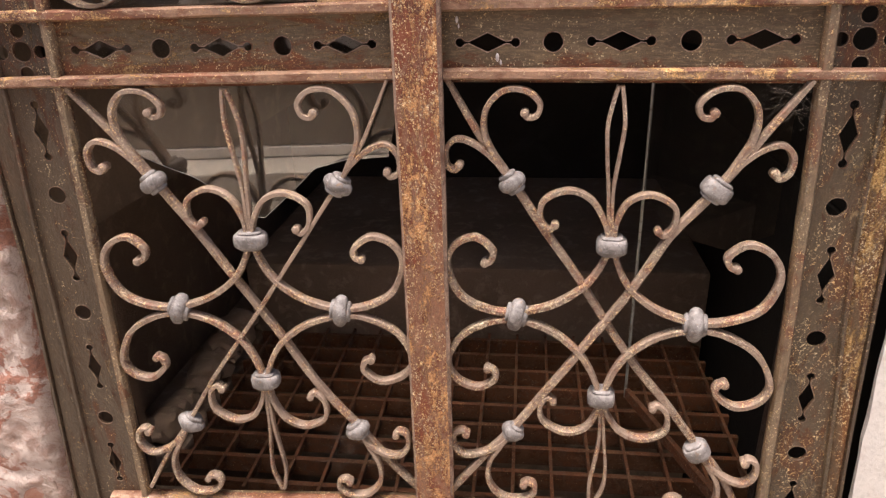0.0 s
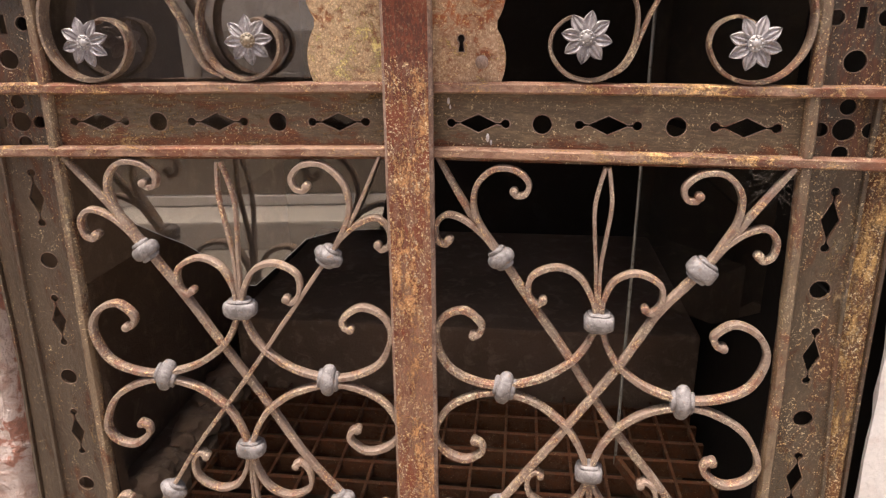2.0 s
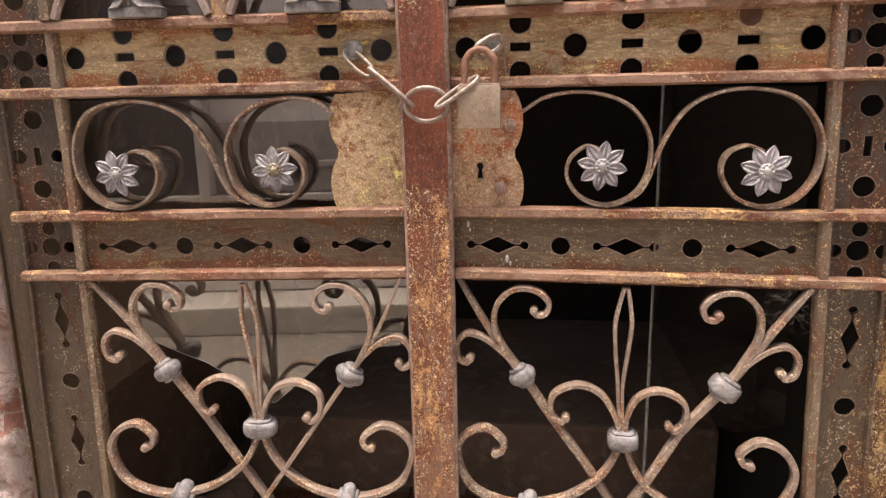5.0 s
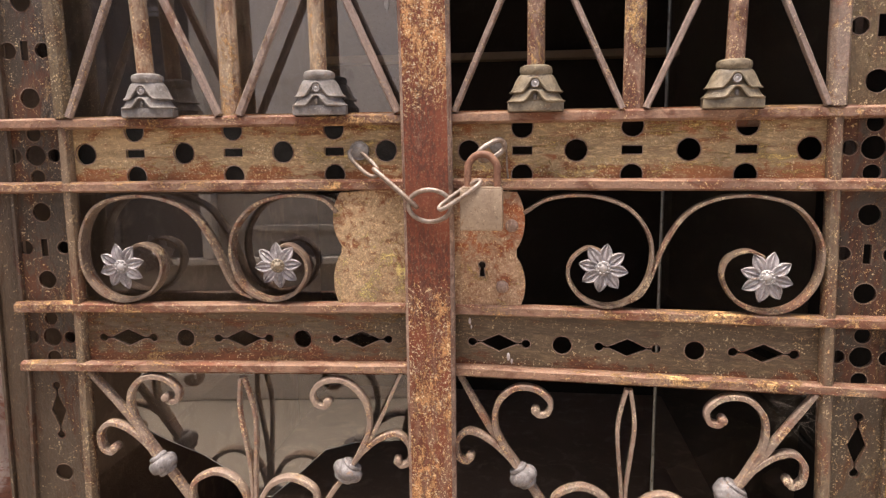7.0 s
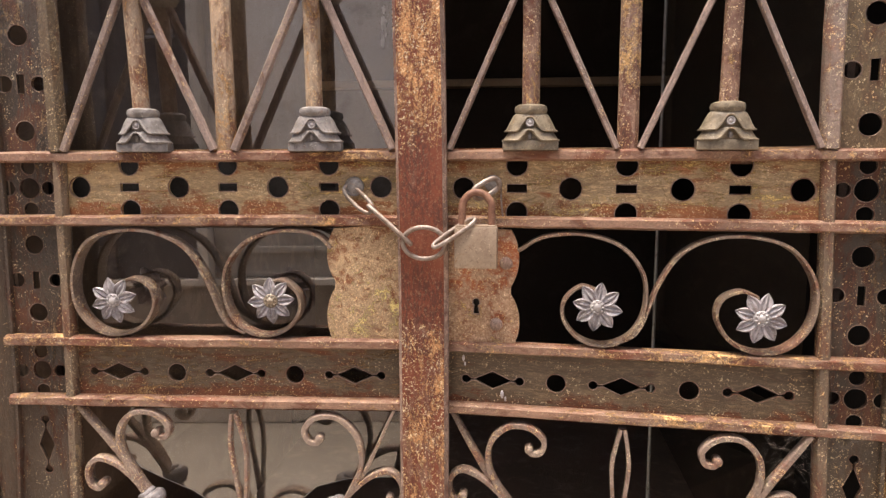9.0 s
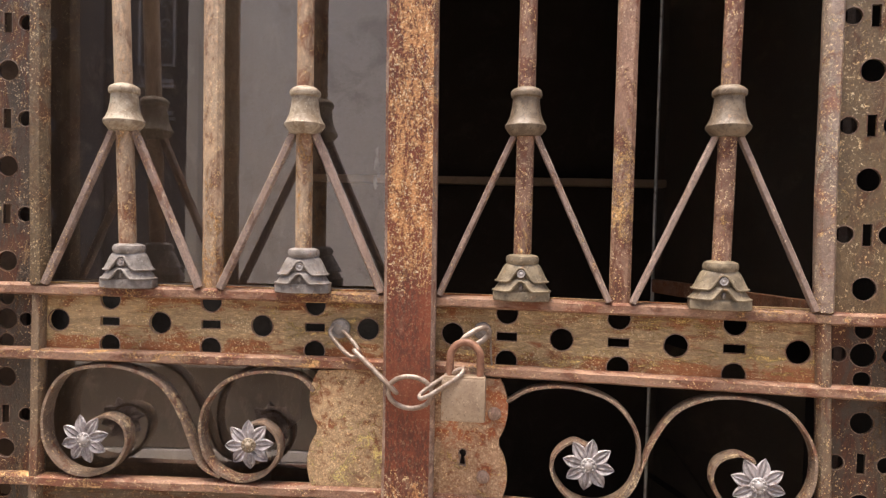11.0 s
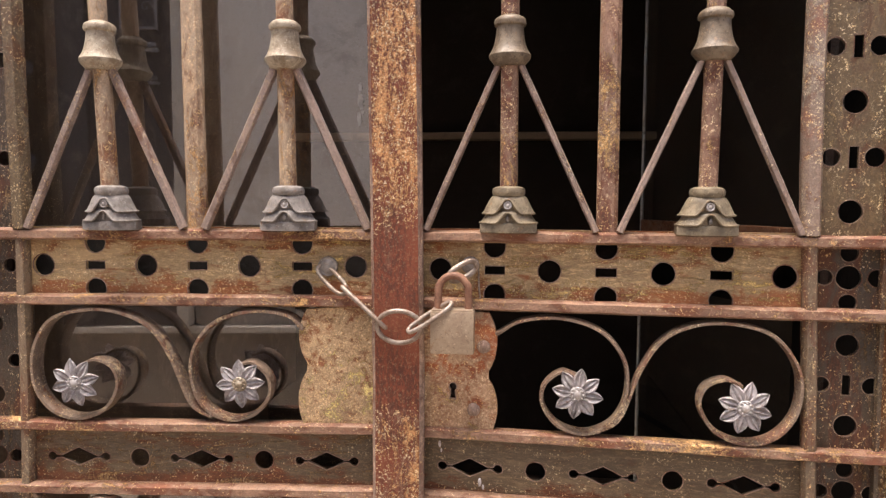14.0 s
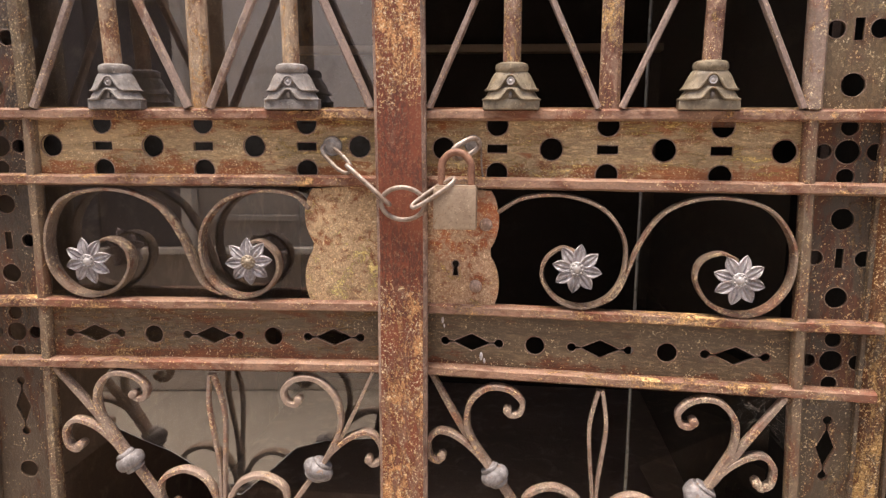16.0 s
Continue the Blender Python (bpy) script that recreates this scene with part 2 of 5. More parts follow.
def cast_metal(name, light, dark, metal, rough, offset):
    """Cast and painted metal with dirt, rust spots and worn bright places."""
    n = Nodes(name)
    a, b = n.noise(55, 7, 0.68, None, 0.5, offset), n.noise(280, 5, 0.68, None, 0.3, offset)
    colour = n.mix(n.ramp(a, 0.38, 0.62), light, dark)
    colour = n.mix(n.ramp(b, 0.54, 0.68, 0, 0.65), colour, tuple(c * 0.55 for c in dark))
    colour = n.mix(n.ramp(n.noise(130, 6, 0.7, None, 0.6, offset + 5), 0.58, 0.68, 0, 0.6), colour, (0.26, 0.135, 0.060))
    colour = n.mix(n.ramp(n.noise(330, 4, 0.7, None, 0.8, offset + 9), 0.60, 0.68, 0, 0.8), colour, tuple(min(1, c * 1.7) for c in light))
    return n.done(colour, n.ramp(b, 0.3, 0.7, rough - 0.1, rough + 0.15), metal, n.math("ADD", n.math("MULTIPLY", a, 0.3), b), 0.5, 0.0010)


knot_lead = cast_metal("grey painted cast collar", (0.262, 0.234, 0.226), (0.125, 0.107, 0.101), 0.0, 0.52, 2)
zinc = cast_metal("weathered zinc rosette", (0.66, 0.605, 0.605), (0.37, 0.325, 0.325), 0.12, 0.45, 9)
zinc_dull = cast_metal("dull zinc boss", (0.42, 0.385, 0.37), (0.26, 0.225, 0.21), 0.12, 0.45, 11)
base_metal = cast_metal("grey cast column base", (0.27, 0.236, 0.212), (0.150, 0.126, 0.108), 0.1, 0.5, 17)
base_ochre = cast_metal("ochre stained cast column base", (0.25, 0.195, 0.125), (0.130, 0.098, 0.062), 0.1, 0.5, 19)
bell_dark = cast_metal("brown stained cast bell collar", (0.185, 0.138, 0.092), (0.100, 0.068, 0.042), 0.05, 0.5, 21)
bell_metal = cast_metal("pale cast bell collar", (0.37, 0.305, 0.225), (0.20, 0.145, 0.092), 0.05, 0.55, 27)
chain_steel = cast_metal("dull chain steel", (0.33, 0.270, 0.225), (0.22, 0.155, 0.115), 0.4, 0.42, 33)
lock_brass = cast_metal("dull aged brass", (0.38, 0.285, 0.20), (0.30, 0.215, 0.15), 0.4, 0.42, 37)
shackle_steel = cast_metal("rusty shackle steel", (0.25, 0.125, 0.075), (0.16, 0.070, 0.040), 0.1, 0.6, 43)


def dusty_glass(name, dust, tint):
    n = Nodes(name)
    glass = n.t.nodes.new("ShaderNodeBsdfGlossy")
    glass.inputs["Roughness"].default_value = 0.015
    glass.inputs["Color"].default_value = (*tint, 1)
    clear = n.t.nodes.new("ShaderNodeBsdfTransparent")
    clear.inputs["Color"].default_value = (0.86, 0.87, 0.85, 1)
    fres = n.t.nodes.new("ShaderNodeFresnel")
    fres.inputs["IOR"].default_value = 1.55
    pane = n.t.nodes.new("ShaderNodeMixShader")
    n.t.links.new(n.ramp(fres.outputs[0], -0.55, 1.6, 0.0, 1.30), pane.inputs[0])
    n.t.links.new(clear.outputs[0], pane.inputs[1])
    n.t.links.new(glass.outputs[0], pane.inputs[2])
    film = n.t.nodes.new("ShaderNodeBsdfDiffuse")
    film.inputs["Color"].default_value = (0.44, 0.38, 0.31, 1)
    both = n.t.nodes.new("ShaderNodeMixShader")
    dirt = n.math("MULTIPLY", n.ramp(n.noise(9, 6, 0.65, (1, 1, 0.6), 0.8), 0.3, 0.75, 0.35, 1.0), dust)
    specks = n.ramp(n.noise(97, 5, 0.75, (1.3, 1, 0.9), 1.5, 3.37), 0.64, 0.72, 0.0, 0.30)
    n.t.links.new(n.math("ADD", dirt, n.math("MULTIPLY", specks, dust * 3)), both.inputs[0])
    n.t.links.new(pane.outputs[0], both.inputs[1])
    n.t.links.new(film.outputs[0], both.inputs[2])
    n.t.links.new(both.outputs[0], n.t.nodes["Material Output"].inputs[0])
    return n.mat


pane_glass = dusty_glass("dusty window glass", 0.135, (0.86, 0.79, 0.71))
upper_glass = dusty_glass("window glass with a thin film of dust", 0.009, (0.92, 0.89, 0.87))
middle_glass = dusty_glass("window glass dusty along its foot", 0.016, (0.90, 0.85, 0.80))
dark_glass = dusty_glass("clear old window glass", 0.016, (0.8, 0.78, 0.75))


def masonry(name, a, b, c, scale=1.0, rough=0.9, depth=0.004):
    n = Nodes(name)
    big, mid, fine = n.noise(2.2 * scale, 6, 0.6, None, 0, 0.37), n.noise(14 * scale, 8, 0.65, None, 0.5, 0.61), n.noise(157 * scale, 4, 0.6, None, 0.3, 0.43)
    colour = n.mix(n.ramp(big, 0.3, 0.7), a, b)
    colour = n.mix(n.ramp(mid, 0.5, 0.68, 0, 0.8), colour, c)
    colour = n.mix(n.ramp(fine, 0.4, 0.8, 0, 0.3), colour, tuple(v * 0.5 for v in a))
    return n.done(colour, rough, 0, n.math("ADD", n.math("MULTIPLY", mid, 0.7), n.math("MULTIPLY", fine, 0.3)), 0.6, depth, 0.3)


plaster_white = masonry("flaking whitewashed plaster", (0.66, 0.60, 0.56), (0.72, 0.67, 0.64), (0.60, 0.50, 0.46))
# Chamber darkness is put into these two plaster colours, lowered to near black.
room_plaster = masonry("brown plaster in painted gloom", (0.011, 0.0075, 0.0055), (0.008, 0.0055, 0.004), (0.016, 0.011, 0.0075))
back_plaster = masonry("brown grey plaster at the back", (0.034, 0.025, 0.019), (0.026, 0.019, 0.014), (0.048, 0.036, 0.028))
room_stone = masonry("dusty dark stone", (0.31, 0.215, 0.155), (0.21, 0.145, 0.10), (0.42, 0.31, 0.225), 1.6, 0.9, 0.014)
# Near-black albedo puts the pit's shade into the earth colour.
pit_dark = masonry("earth in painted pit shade", (0.008, 0.006, 0.005), (0.006, 0.005, 0.004), (0.011, 0.008, 0.006))
paving = masonry("worn stone paving", (0.22, 0.195, 0.168), (0.18, 0.158, 0.136), (0.265, 0.235, 0.205))
tomb_stucco = masonry("stained pale stucco", (0.86, 0.80, 0.74), (0.79, 0.735, 0.68), (0.56, 0.51, 0.47), 0.45, 0.9, 0.0001)
ledge_stone = masonry("pale ledge stone", (0.62, 0.57, 0.51), (0.56, 0.51, 0.46), (0.48, 0.44, 0.39))
back_stone = masonry("brown ledge stone", (0.36, 0.26, 0.175), (0.29, 0.205, 0.14), (0.23, 0.165, 0.115))
tomb_dark = masonry("dark bronze and stone", (0.050, 0.049, 0.056), (0.066, 0.064, 0.071), (0.036, 0.036, 0.041))
side_plaster = masonry("brown dusty plaster", (0.30, 0.215, 0.150), (0.22, 0.155, 0.108), (0.38, 0.275, 0.195))
rubble_brown = masonry("broken brown plaster", (0.34, 0.235, 0.165), (0.26, 0.175, 0.12), (0.43, 0.31, 0.225), 2.0, 0.9, 0.008)
niche_brown = masonry("rough brown masonry", (0.230, 0.156, 0.108), (0.160, 0.106, 0.074), (0.30, 0.21, 0.145), 1.5, 0.9, 0.012)
smear_lime = masonry("dried limewash", (0.34, 0.32, 0.30), (0.24, 0.22, 0.21), (0.16, 0.15, 0.14), 8)
base_course = masonry("grey brown base course stone", (0.27, 0.23, 0.19), (0.22, 0.185, 0.15), (0.33, 0.28, 0.23), 0.7)
dado_stone = masonry("stained dado stucco", (0.44, 0.40, 0.36), (0.37, 0.335, 0.30), (0.30, 0.27, 0.24), 0.6)
plinth_pale = masonry("pale limewashed plinth stone", (0.84, 0.79, 0.74), (0.78, 0.73, 0.68), (0.66, 0.61, 0.56), 0.5)
tomb_mid = masonry("weathered grey pilaster stone", (0.115, 0.112, 0.116), (0.090, 0.088, 0.092), (0.14, 0.136, 0.14))
tomb_grey = masonry("grey iron mouldings", (0.22, 0.22, 0.238), (0.18, 0.18, 0.192), (0.26, 0.26, 0.275))
raw_edge = masonry("pale limed casement edge", (0.42, 0.40, 0.35), (0.33, 0.31, 0.27), (0.12, 0.105, 0.085), 9)
glass_edge = Nodes("broken glass edge with painted glint").done((0.30, 0.29, 0.26), 0.3)
cobweb_mat = Nodes("dusty cobweb").done((0.15, 0.12, 0.095), 0.9)


def lime_over(n, colour):
    """Whitewash remains that run on from brick to mortar."""
    here = n.t.nodes.new("ShaderNodeNewGeometry").outputs["Position"]
    n.coord = here
    a, m = n.noise(11, 7, 0.68, None, 1.0), n.noise(44, 8, 0.7, None, 0.8)
    return n.mix(n.ramp(a, 0.47, 0.56, 0, 0.92), colour, n.mix(n.ramp(m, 0.36, 0.64), (0.68, 0.56, 0.51), (0.44, 0.32, 0.28))), m


def brick_clay():
    n = Nodes("old brick with lime wash remains")
    m, f = n.noise(30, 8, 0.7, None, 1.0), n.noise(170, 4, 0.6)
    colour = n.mix(n.random(), (0.38, 0.175, 0.125), (0.27, 0.120, 0.090))
    colour = n.mix(n.ramp(m, 0.38, 0.66, 0, 0.7), colour, (0.42, 0.25, 0.19))
    colour, lime = lime_over(n, colour)
    return n.done(colour, 0.92, 0, n.math("ADD", n.math("ADD", m, lime), n.math("MULTIPLY", f, 0.5)), 0.8, 0.006, 0.3)


def joint_mortar():
    n = Nodes("pale crumbling lime mortar")
    m, f = n.noise(26, 8, 0.7, None, 1.0), n.noise(170, 4, 0.6)
    colour = n.mix(n.ramp(m, 0.36, 0.64), (0.46, 0.36, 0.31), (0.26, 0.17, 0.135))
    colour, lime = lime_over(n, colour)
    return n.done(colour, 0.95, 0, n.math("ADD", n.math("ADD", m, lime), f), 0.9, 0.006, 0.3)


def skin_plaster():
    n = Nodes("whitewash over pink plaster")
    m, f = n.noise(20, 8, 0.7, None, 1.0), n.noise(150, 5, 0.65)
    colour = n.mix(n.ramp(m, 0.40, 0.62), (0.56, 0.45, 0.405), (0.40, 0.265, 0.22))
    colour = n.mix(n.ramp(n.noise(6.5, 8, 0.70, None, 1.0, 5.3), 0.49, 0.53, 0, 0.90), colour, n.mix(n.ramp(f, 0.4, 0.6), (0.36, 0.150, 0.100), (0.28, 0.125, 0.090)))
    colour = n.mix(n.ramp(n.noise(34, 7, 0.72, None, 0.8, 9.1), 0.58, 0.64, 0, 0.6), colour, (0.25, 0.17, 0.14))
    return n.done(colour, 0.92, 0, n.math("ADD", m, n.math("MULTIPLY", f, 0.6)), 1.0, 0.008, 0.3)


plaster_skin = skin_plaster()
brick_red = brick_clay()
mortar = joint_mortar()


# ---- mesh helpers ----
def mesh_of(name, bm, material, smooth=False):
    bmesh.ops.recalc_face_normals(bm, faces=bm.faces)
    me = bpy.data.meshes.new(name)
    bm.to_mesh(me)
    bm.free()
    if smooth:
        me.polygons.foreach_set("use_smooth", [True] * len(me.polygons))
        me.set_sharp_from_angle(angle=radians(38))
    me.materials.append(material)
    return me


def part(name, bm, material, parent=None, label="", smooth=False):
    ob = new(name, mesh_of(name, bm, material, smooth))
    ob.parent = parent
    if label:
        ob["label"] = label
    return ob


def box(bm, lo, hi, bevel=0.0):
    lo, hi = Vector(lo), Vector(hi)
    made = bmesh.ops.create_cube(bm, size=1.0)["verts"]
    for v in made:
        v.co = Vector((lo[i] + (v.co[i] + 0.5) * (hi[i] - lo[i]) for i in range(3)))
    if bevel:
        edges = {e for v in made for e in v.link_edges}
        bmesh.ops.bevel(bm, geom=list(edges), offset=bevel, segments=2, affect="EDGES", profile=0.6)


def smooth_line(points, steps=7):
    """A Catmull-Rom line through 2D or 3D points."""
    p = [np.array(q, float) for q in points]
    p = [2 * p[0] - p[1]] + p + [2 * p[-1] - p[-2]]
    out = []
    for i in range(1, len(p) - 2):
        for k in range(steps):
            t = k / steps
            out.append(0.5 * (2 * p[i] + (p[i + 1] - p[i - 1]) * t + (2 * p[i - 1] - 5 * p[i] + 4 * p[i + 1] - p[i + 2]) * t * t
                              + (3 * p[i] - p[i - 1] - 3 * p[i + 1] + p[i + 2]) * t ** 3))
    out.append(p[-2])
    return out


def sweep_flat(bm, line, thick, depth, w, place, taper=(1.0, 1.0), wobble=0.0, seed=0.0, arris=0.3, cheek=0.22):
    """A bar of in-plane thickness and depth, swept along a line in the leaf's plane; place(u, w, z) gives the point."""
    n, rings = len(line), []
    shape = [(0.5, cheek), (0.5, -cheek), (arris, -0.5), (-arris, -0.5), (-0.5, -cheek), (-0.5, cheek), (-arris, 0.5), (arris, 0.5)]
    for i, q in enumerate(line):
        d = line[min(i + 1, n - 1)] - line[max(i - 1, 0)]
        d = d / (np.hypot(d[0], d[1]) + 1e-9)
        nx, nz = -d[1], d[0]
        k = i / (n - 1)
        th = thick * (taper[0] + (1 - taper[0]) * min(1, k * 6)) * (taper[1] + (1 - taper[1]) * min(1, (1 - k) * 6))
        th *= 1 + wobble * noise.noise((q[0] * 60 + seed, q[1] * 60, seed))
        dw = wobble * 0.004 * noise.noise((q[0] * 18, q[1] * 18, seed + 5))
        rings.append([bm.verts.new(place(q[0] + nx * a * th, w + b * depth + dw, q[1] + nz * a * th)) for a, b in shape])
    for r0, r1 in zip(rings, rings[1:]):
        for a in range(8):
            bm.faces.new((r0[a], r0[(a + 1) % 8], r1[(a + 1) % 8], r1[a]))
    bm.faces.new(rings[0])
    bm.faces.new(rings[-1])


def tube(bm, line, radius, sides=10, closed=False, squash=1.0):
    """A round bar along a 3D line."""
    pts = [Vector(p) for p in line]
    n, rings = len(pts), []
    up = Vector((0, 1, 0))
    for i, p in enumerate(pts):
        if closed:
            d = pts[(i + 1) % n] - pts[i - 1]
        else:
            d = pts[min(i + 1, n - 1)] - pts[max(i - 1, 0)]
        d.normalize()
        side = d.cross(up)
        if side.length < 1e-3:
            side = d.cross(Vector((1, 0, 0)))
        side.normalize()
        up = side.cross(d).normalized()
        r = radius(i / max(1, n - 1)) if callable(radius) else radius
        rings.append([bm.verts.new(p + side * (r * math.cos(2 * math.pi * k / sides)) + up * (r * squash * math.sin(2 * math.pi * k / sides))) for k in range(sides)])
    span = range(n if closed else n - 1)
    for i in span:
        r0, r1 = rings[i], rings[(i + 1) % n]
        for k in range(sides):
            bm.faces.new((r0[k], r0[(k + 1) % sides], r1[(k + 1) % sides], r1[k]))
    if not closed:
        bm.faces.new(rings[0])
        bm.faces.new(rings[-1])


def lathe(bm, profile, sides=24, m=Matrix(), power=2.0, rx=1.0, ry=1.0, facet=None):
    """Turns a profile of (radius, height) round z; power over 2 squares the section."""
    rings = []
    for r, h, *flat in profile:
        ring = []
        for k in range(sides):
            a = 2 * math.pi * (k + 0.5) / sides
            c, s = math.cos(a), math.sin(a)
            g = (abs(c) ** power + abs(s) ** power) ** (-1 / power)
            rr = r * (facet(a, h) if facet else 1)
            ring.append(bm.verts.new(m @ Vector((rr * g * c * rx, rr * g * s * (flat[0] if flat else ry), h))))
        rings.append(ring)
    for r0, r1 in zip(rings, rings[1:]):
        for k in range(sides):
            bm.faces.new((r0[k], r0[(k + 1) % sides], r1[(k + 1) % sides], r1[k]))
    bm.faces.new(rings[0])
    bm.faces.new(rings[-1])


def pierced(bm, outline, holes, w_front, w_back, place):
    """A plate with real holes: loops of (u, z), filled and given thickness, each hole with a raised burr."""
    edges = []
    for loop in [outline, *holes]:
        vs = [bm.verts.new((u, w_front, z)) for u, z in loop]
        edges += [bm.edges.new((vs[i], vs[(i + 1) % len(vs)])) for i in range(len(vs))]
    got = bmesh.ops.triangle_fill(bm, use_beauty=True, use_dissolve=False, edges=edges)
    faces = [g for g in got["geom"] if isinstance(g, bmesh.types.BMFace)]
    ext = bmesh.ops.extrude_face_region(bm, geom=faces)
    for v in ext["geom"]:
        if isinstance(v, bmesh.types.BMVert):
            v.co.y = w_back
    plain = set(bm.faces)
    for loop in holes:
        tube(bm, [(u, w_front + 0.0001, z) for u, z in loop], 0.0007, 5, True)
    # Rims take a paler material: the light on their bevels put into colour.
    for f in bm.faces:
        if f not in plain:
            f.material_index = 1
    for v in bm.verts:
        v.co = place(v.co.x, v.co.y, v.co.z)


def disc(u, z, r, n=20, rz=None, seed=0.0):
    """A worn round hole."""
    out = []
    for k in range(n):
        a = 2 * math.pi * k / n
        g = 1 + 0.035 * noise.noise((math.cos(a) * 1.5 + u * 40, math.sin(a) * 1.5 + z * 40, seed))
        out.append((u + r * g * math.cos(a), z + (rz or r) * g * math.sin(a)))
    return out


def slot(u, z, hu, hz):
    return [(u - hu, z - hz), (u + hu, z - hz), (u + hu, z + hz), (u - hu, z + hz)]


def spindle(u, z, span, dot, half, high, upright=False):
    """A diamond hole whose points run in slits into a dot on either side."""
    s = 0.0012
    pts = [(-half, s), (0, high), (half, s)]
    right = [(span + dot * math.cos(a), dot * math.sin(a)) for a in np.linspace(math.pi - 0.35, -math.pi + 0.35, 11)]
    low = [(half, -s), (0, -high), (-half, -s)]
    left = [(-span - dot * math.cos(a), -dot * math.sin(a)) for a in np.linspace(math.pi - 0.35, -math.pi + 0.35, 11)]
    loop = pts + right + low + left
    return [(u + b, z + a) for a, b in loop] if upright else [(u + a, z + b) for a, b in loop]

# ---- the gate ----
SWING = 3.607  # degrees by which each leaf's hinge side stands forward
DROP = 0.00185
HALF = 0.2375  # from the meeting line to a panel's middle
MID_Z = 0.555


# the hand-made leaves differ: (height, distance from the meeting line), right leaf and left leaf
BAR_LINE = {1: ((0.33, 0.4707), (0.60, 0.4613), (0.84, 0.4510), (1.03, 0.4440), (1.18, 0.4385), (1.30, 0.4370)),
            -1: ((0.26, 0.4642), (0.56, 0.4545), (0.84, 0.4442), (1.02, 0.4404), (1.20, 0.4390), (1.50, 0.4422))}
STRIP_LINE = {1: ((0.371, 0.5072), (0.55, 0.5003), (0.725, 0.4916), (0.81, 0.4885), (0.913, 0.4852), (1.07, 0.4820), (1.21, 0.4787)),
              -1: ((0.369, 0.5036), (0.553, 0.4951), (0.729, 0.4876), (0.915, 0.4848), (1.00, 0.4835), (1.10, 0.4825), (1.33, 0.4828))}


def along(line, z):
    """A worn straight line's distance at a height."""
    zs, us = zip(*line)
    if z < zs[0]:
        return us[0] + (z - zs[0]) * (us[1] - us[0]) / (zs[1] - zs[0])
    return float(np.interp(z, zs, us))


RIDGE_LINE = {1: ((0.38, 0.5440), (0.487, 0.5360), (0.60, 0.5255), (0.70, 0.5185), (0.90, 0.5150), (1.10, 0.5130)),
              -1: ((0.25, 0.5465), (0.39, 0.5400), (0.547, 0.5330), (0.69, 0.5290), (0.84, 0.5200), (1.10, 0.5150))}
EDGE_LINE = {1: ((0.36, 0.5680), (0.45, 0.5630), (0.60, 0.5570), (0.75, 0.5520), (1.00, 0.5450), (1.30, 0.5430)),
             -1: ((0.25, 0.5835), (0.41, 0.5720), (0.60, 0.5590), (0.75, 0.5560), (1.00, 0.5490), (1.30, 0.5460))}


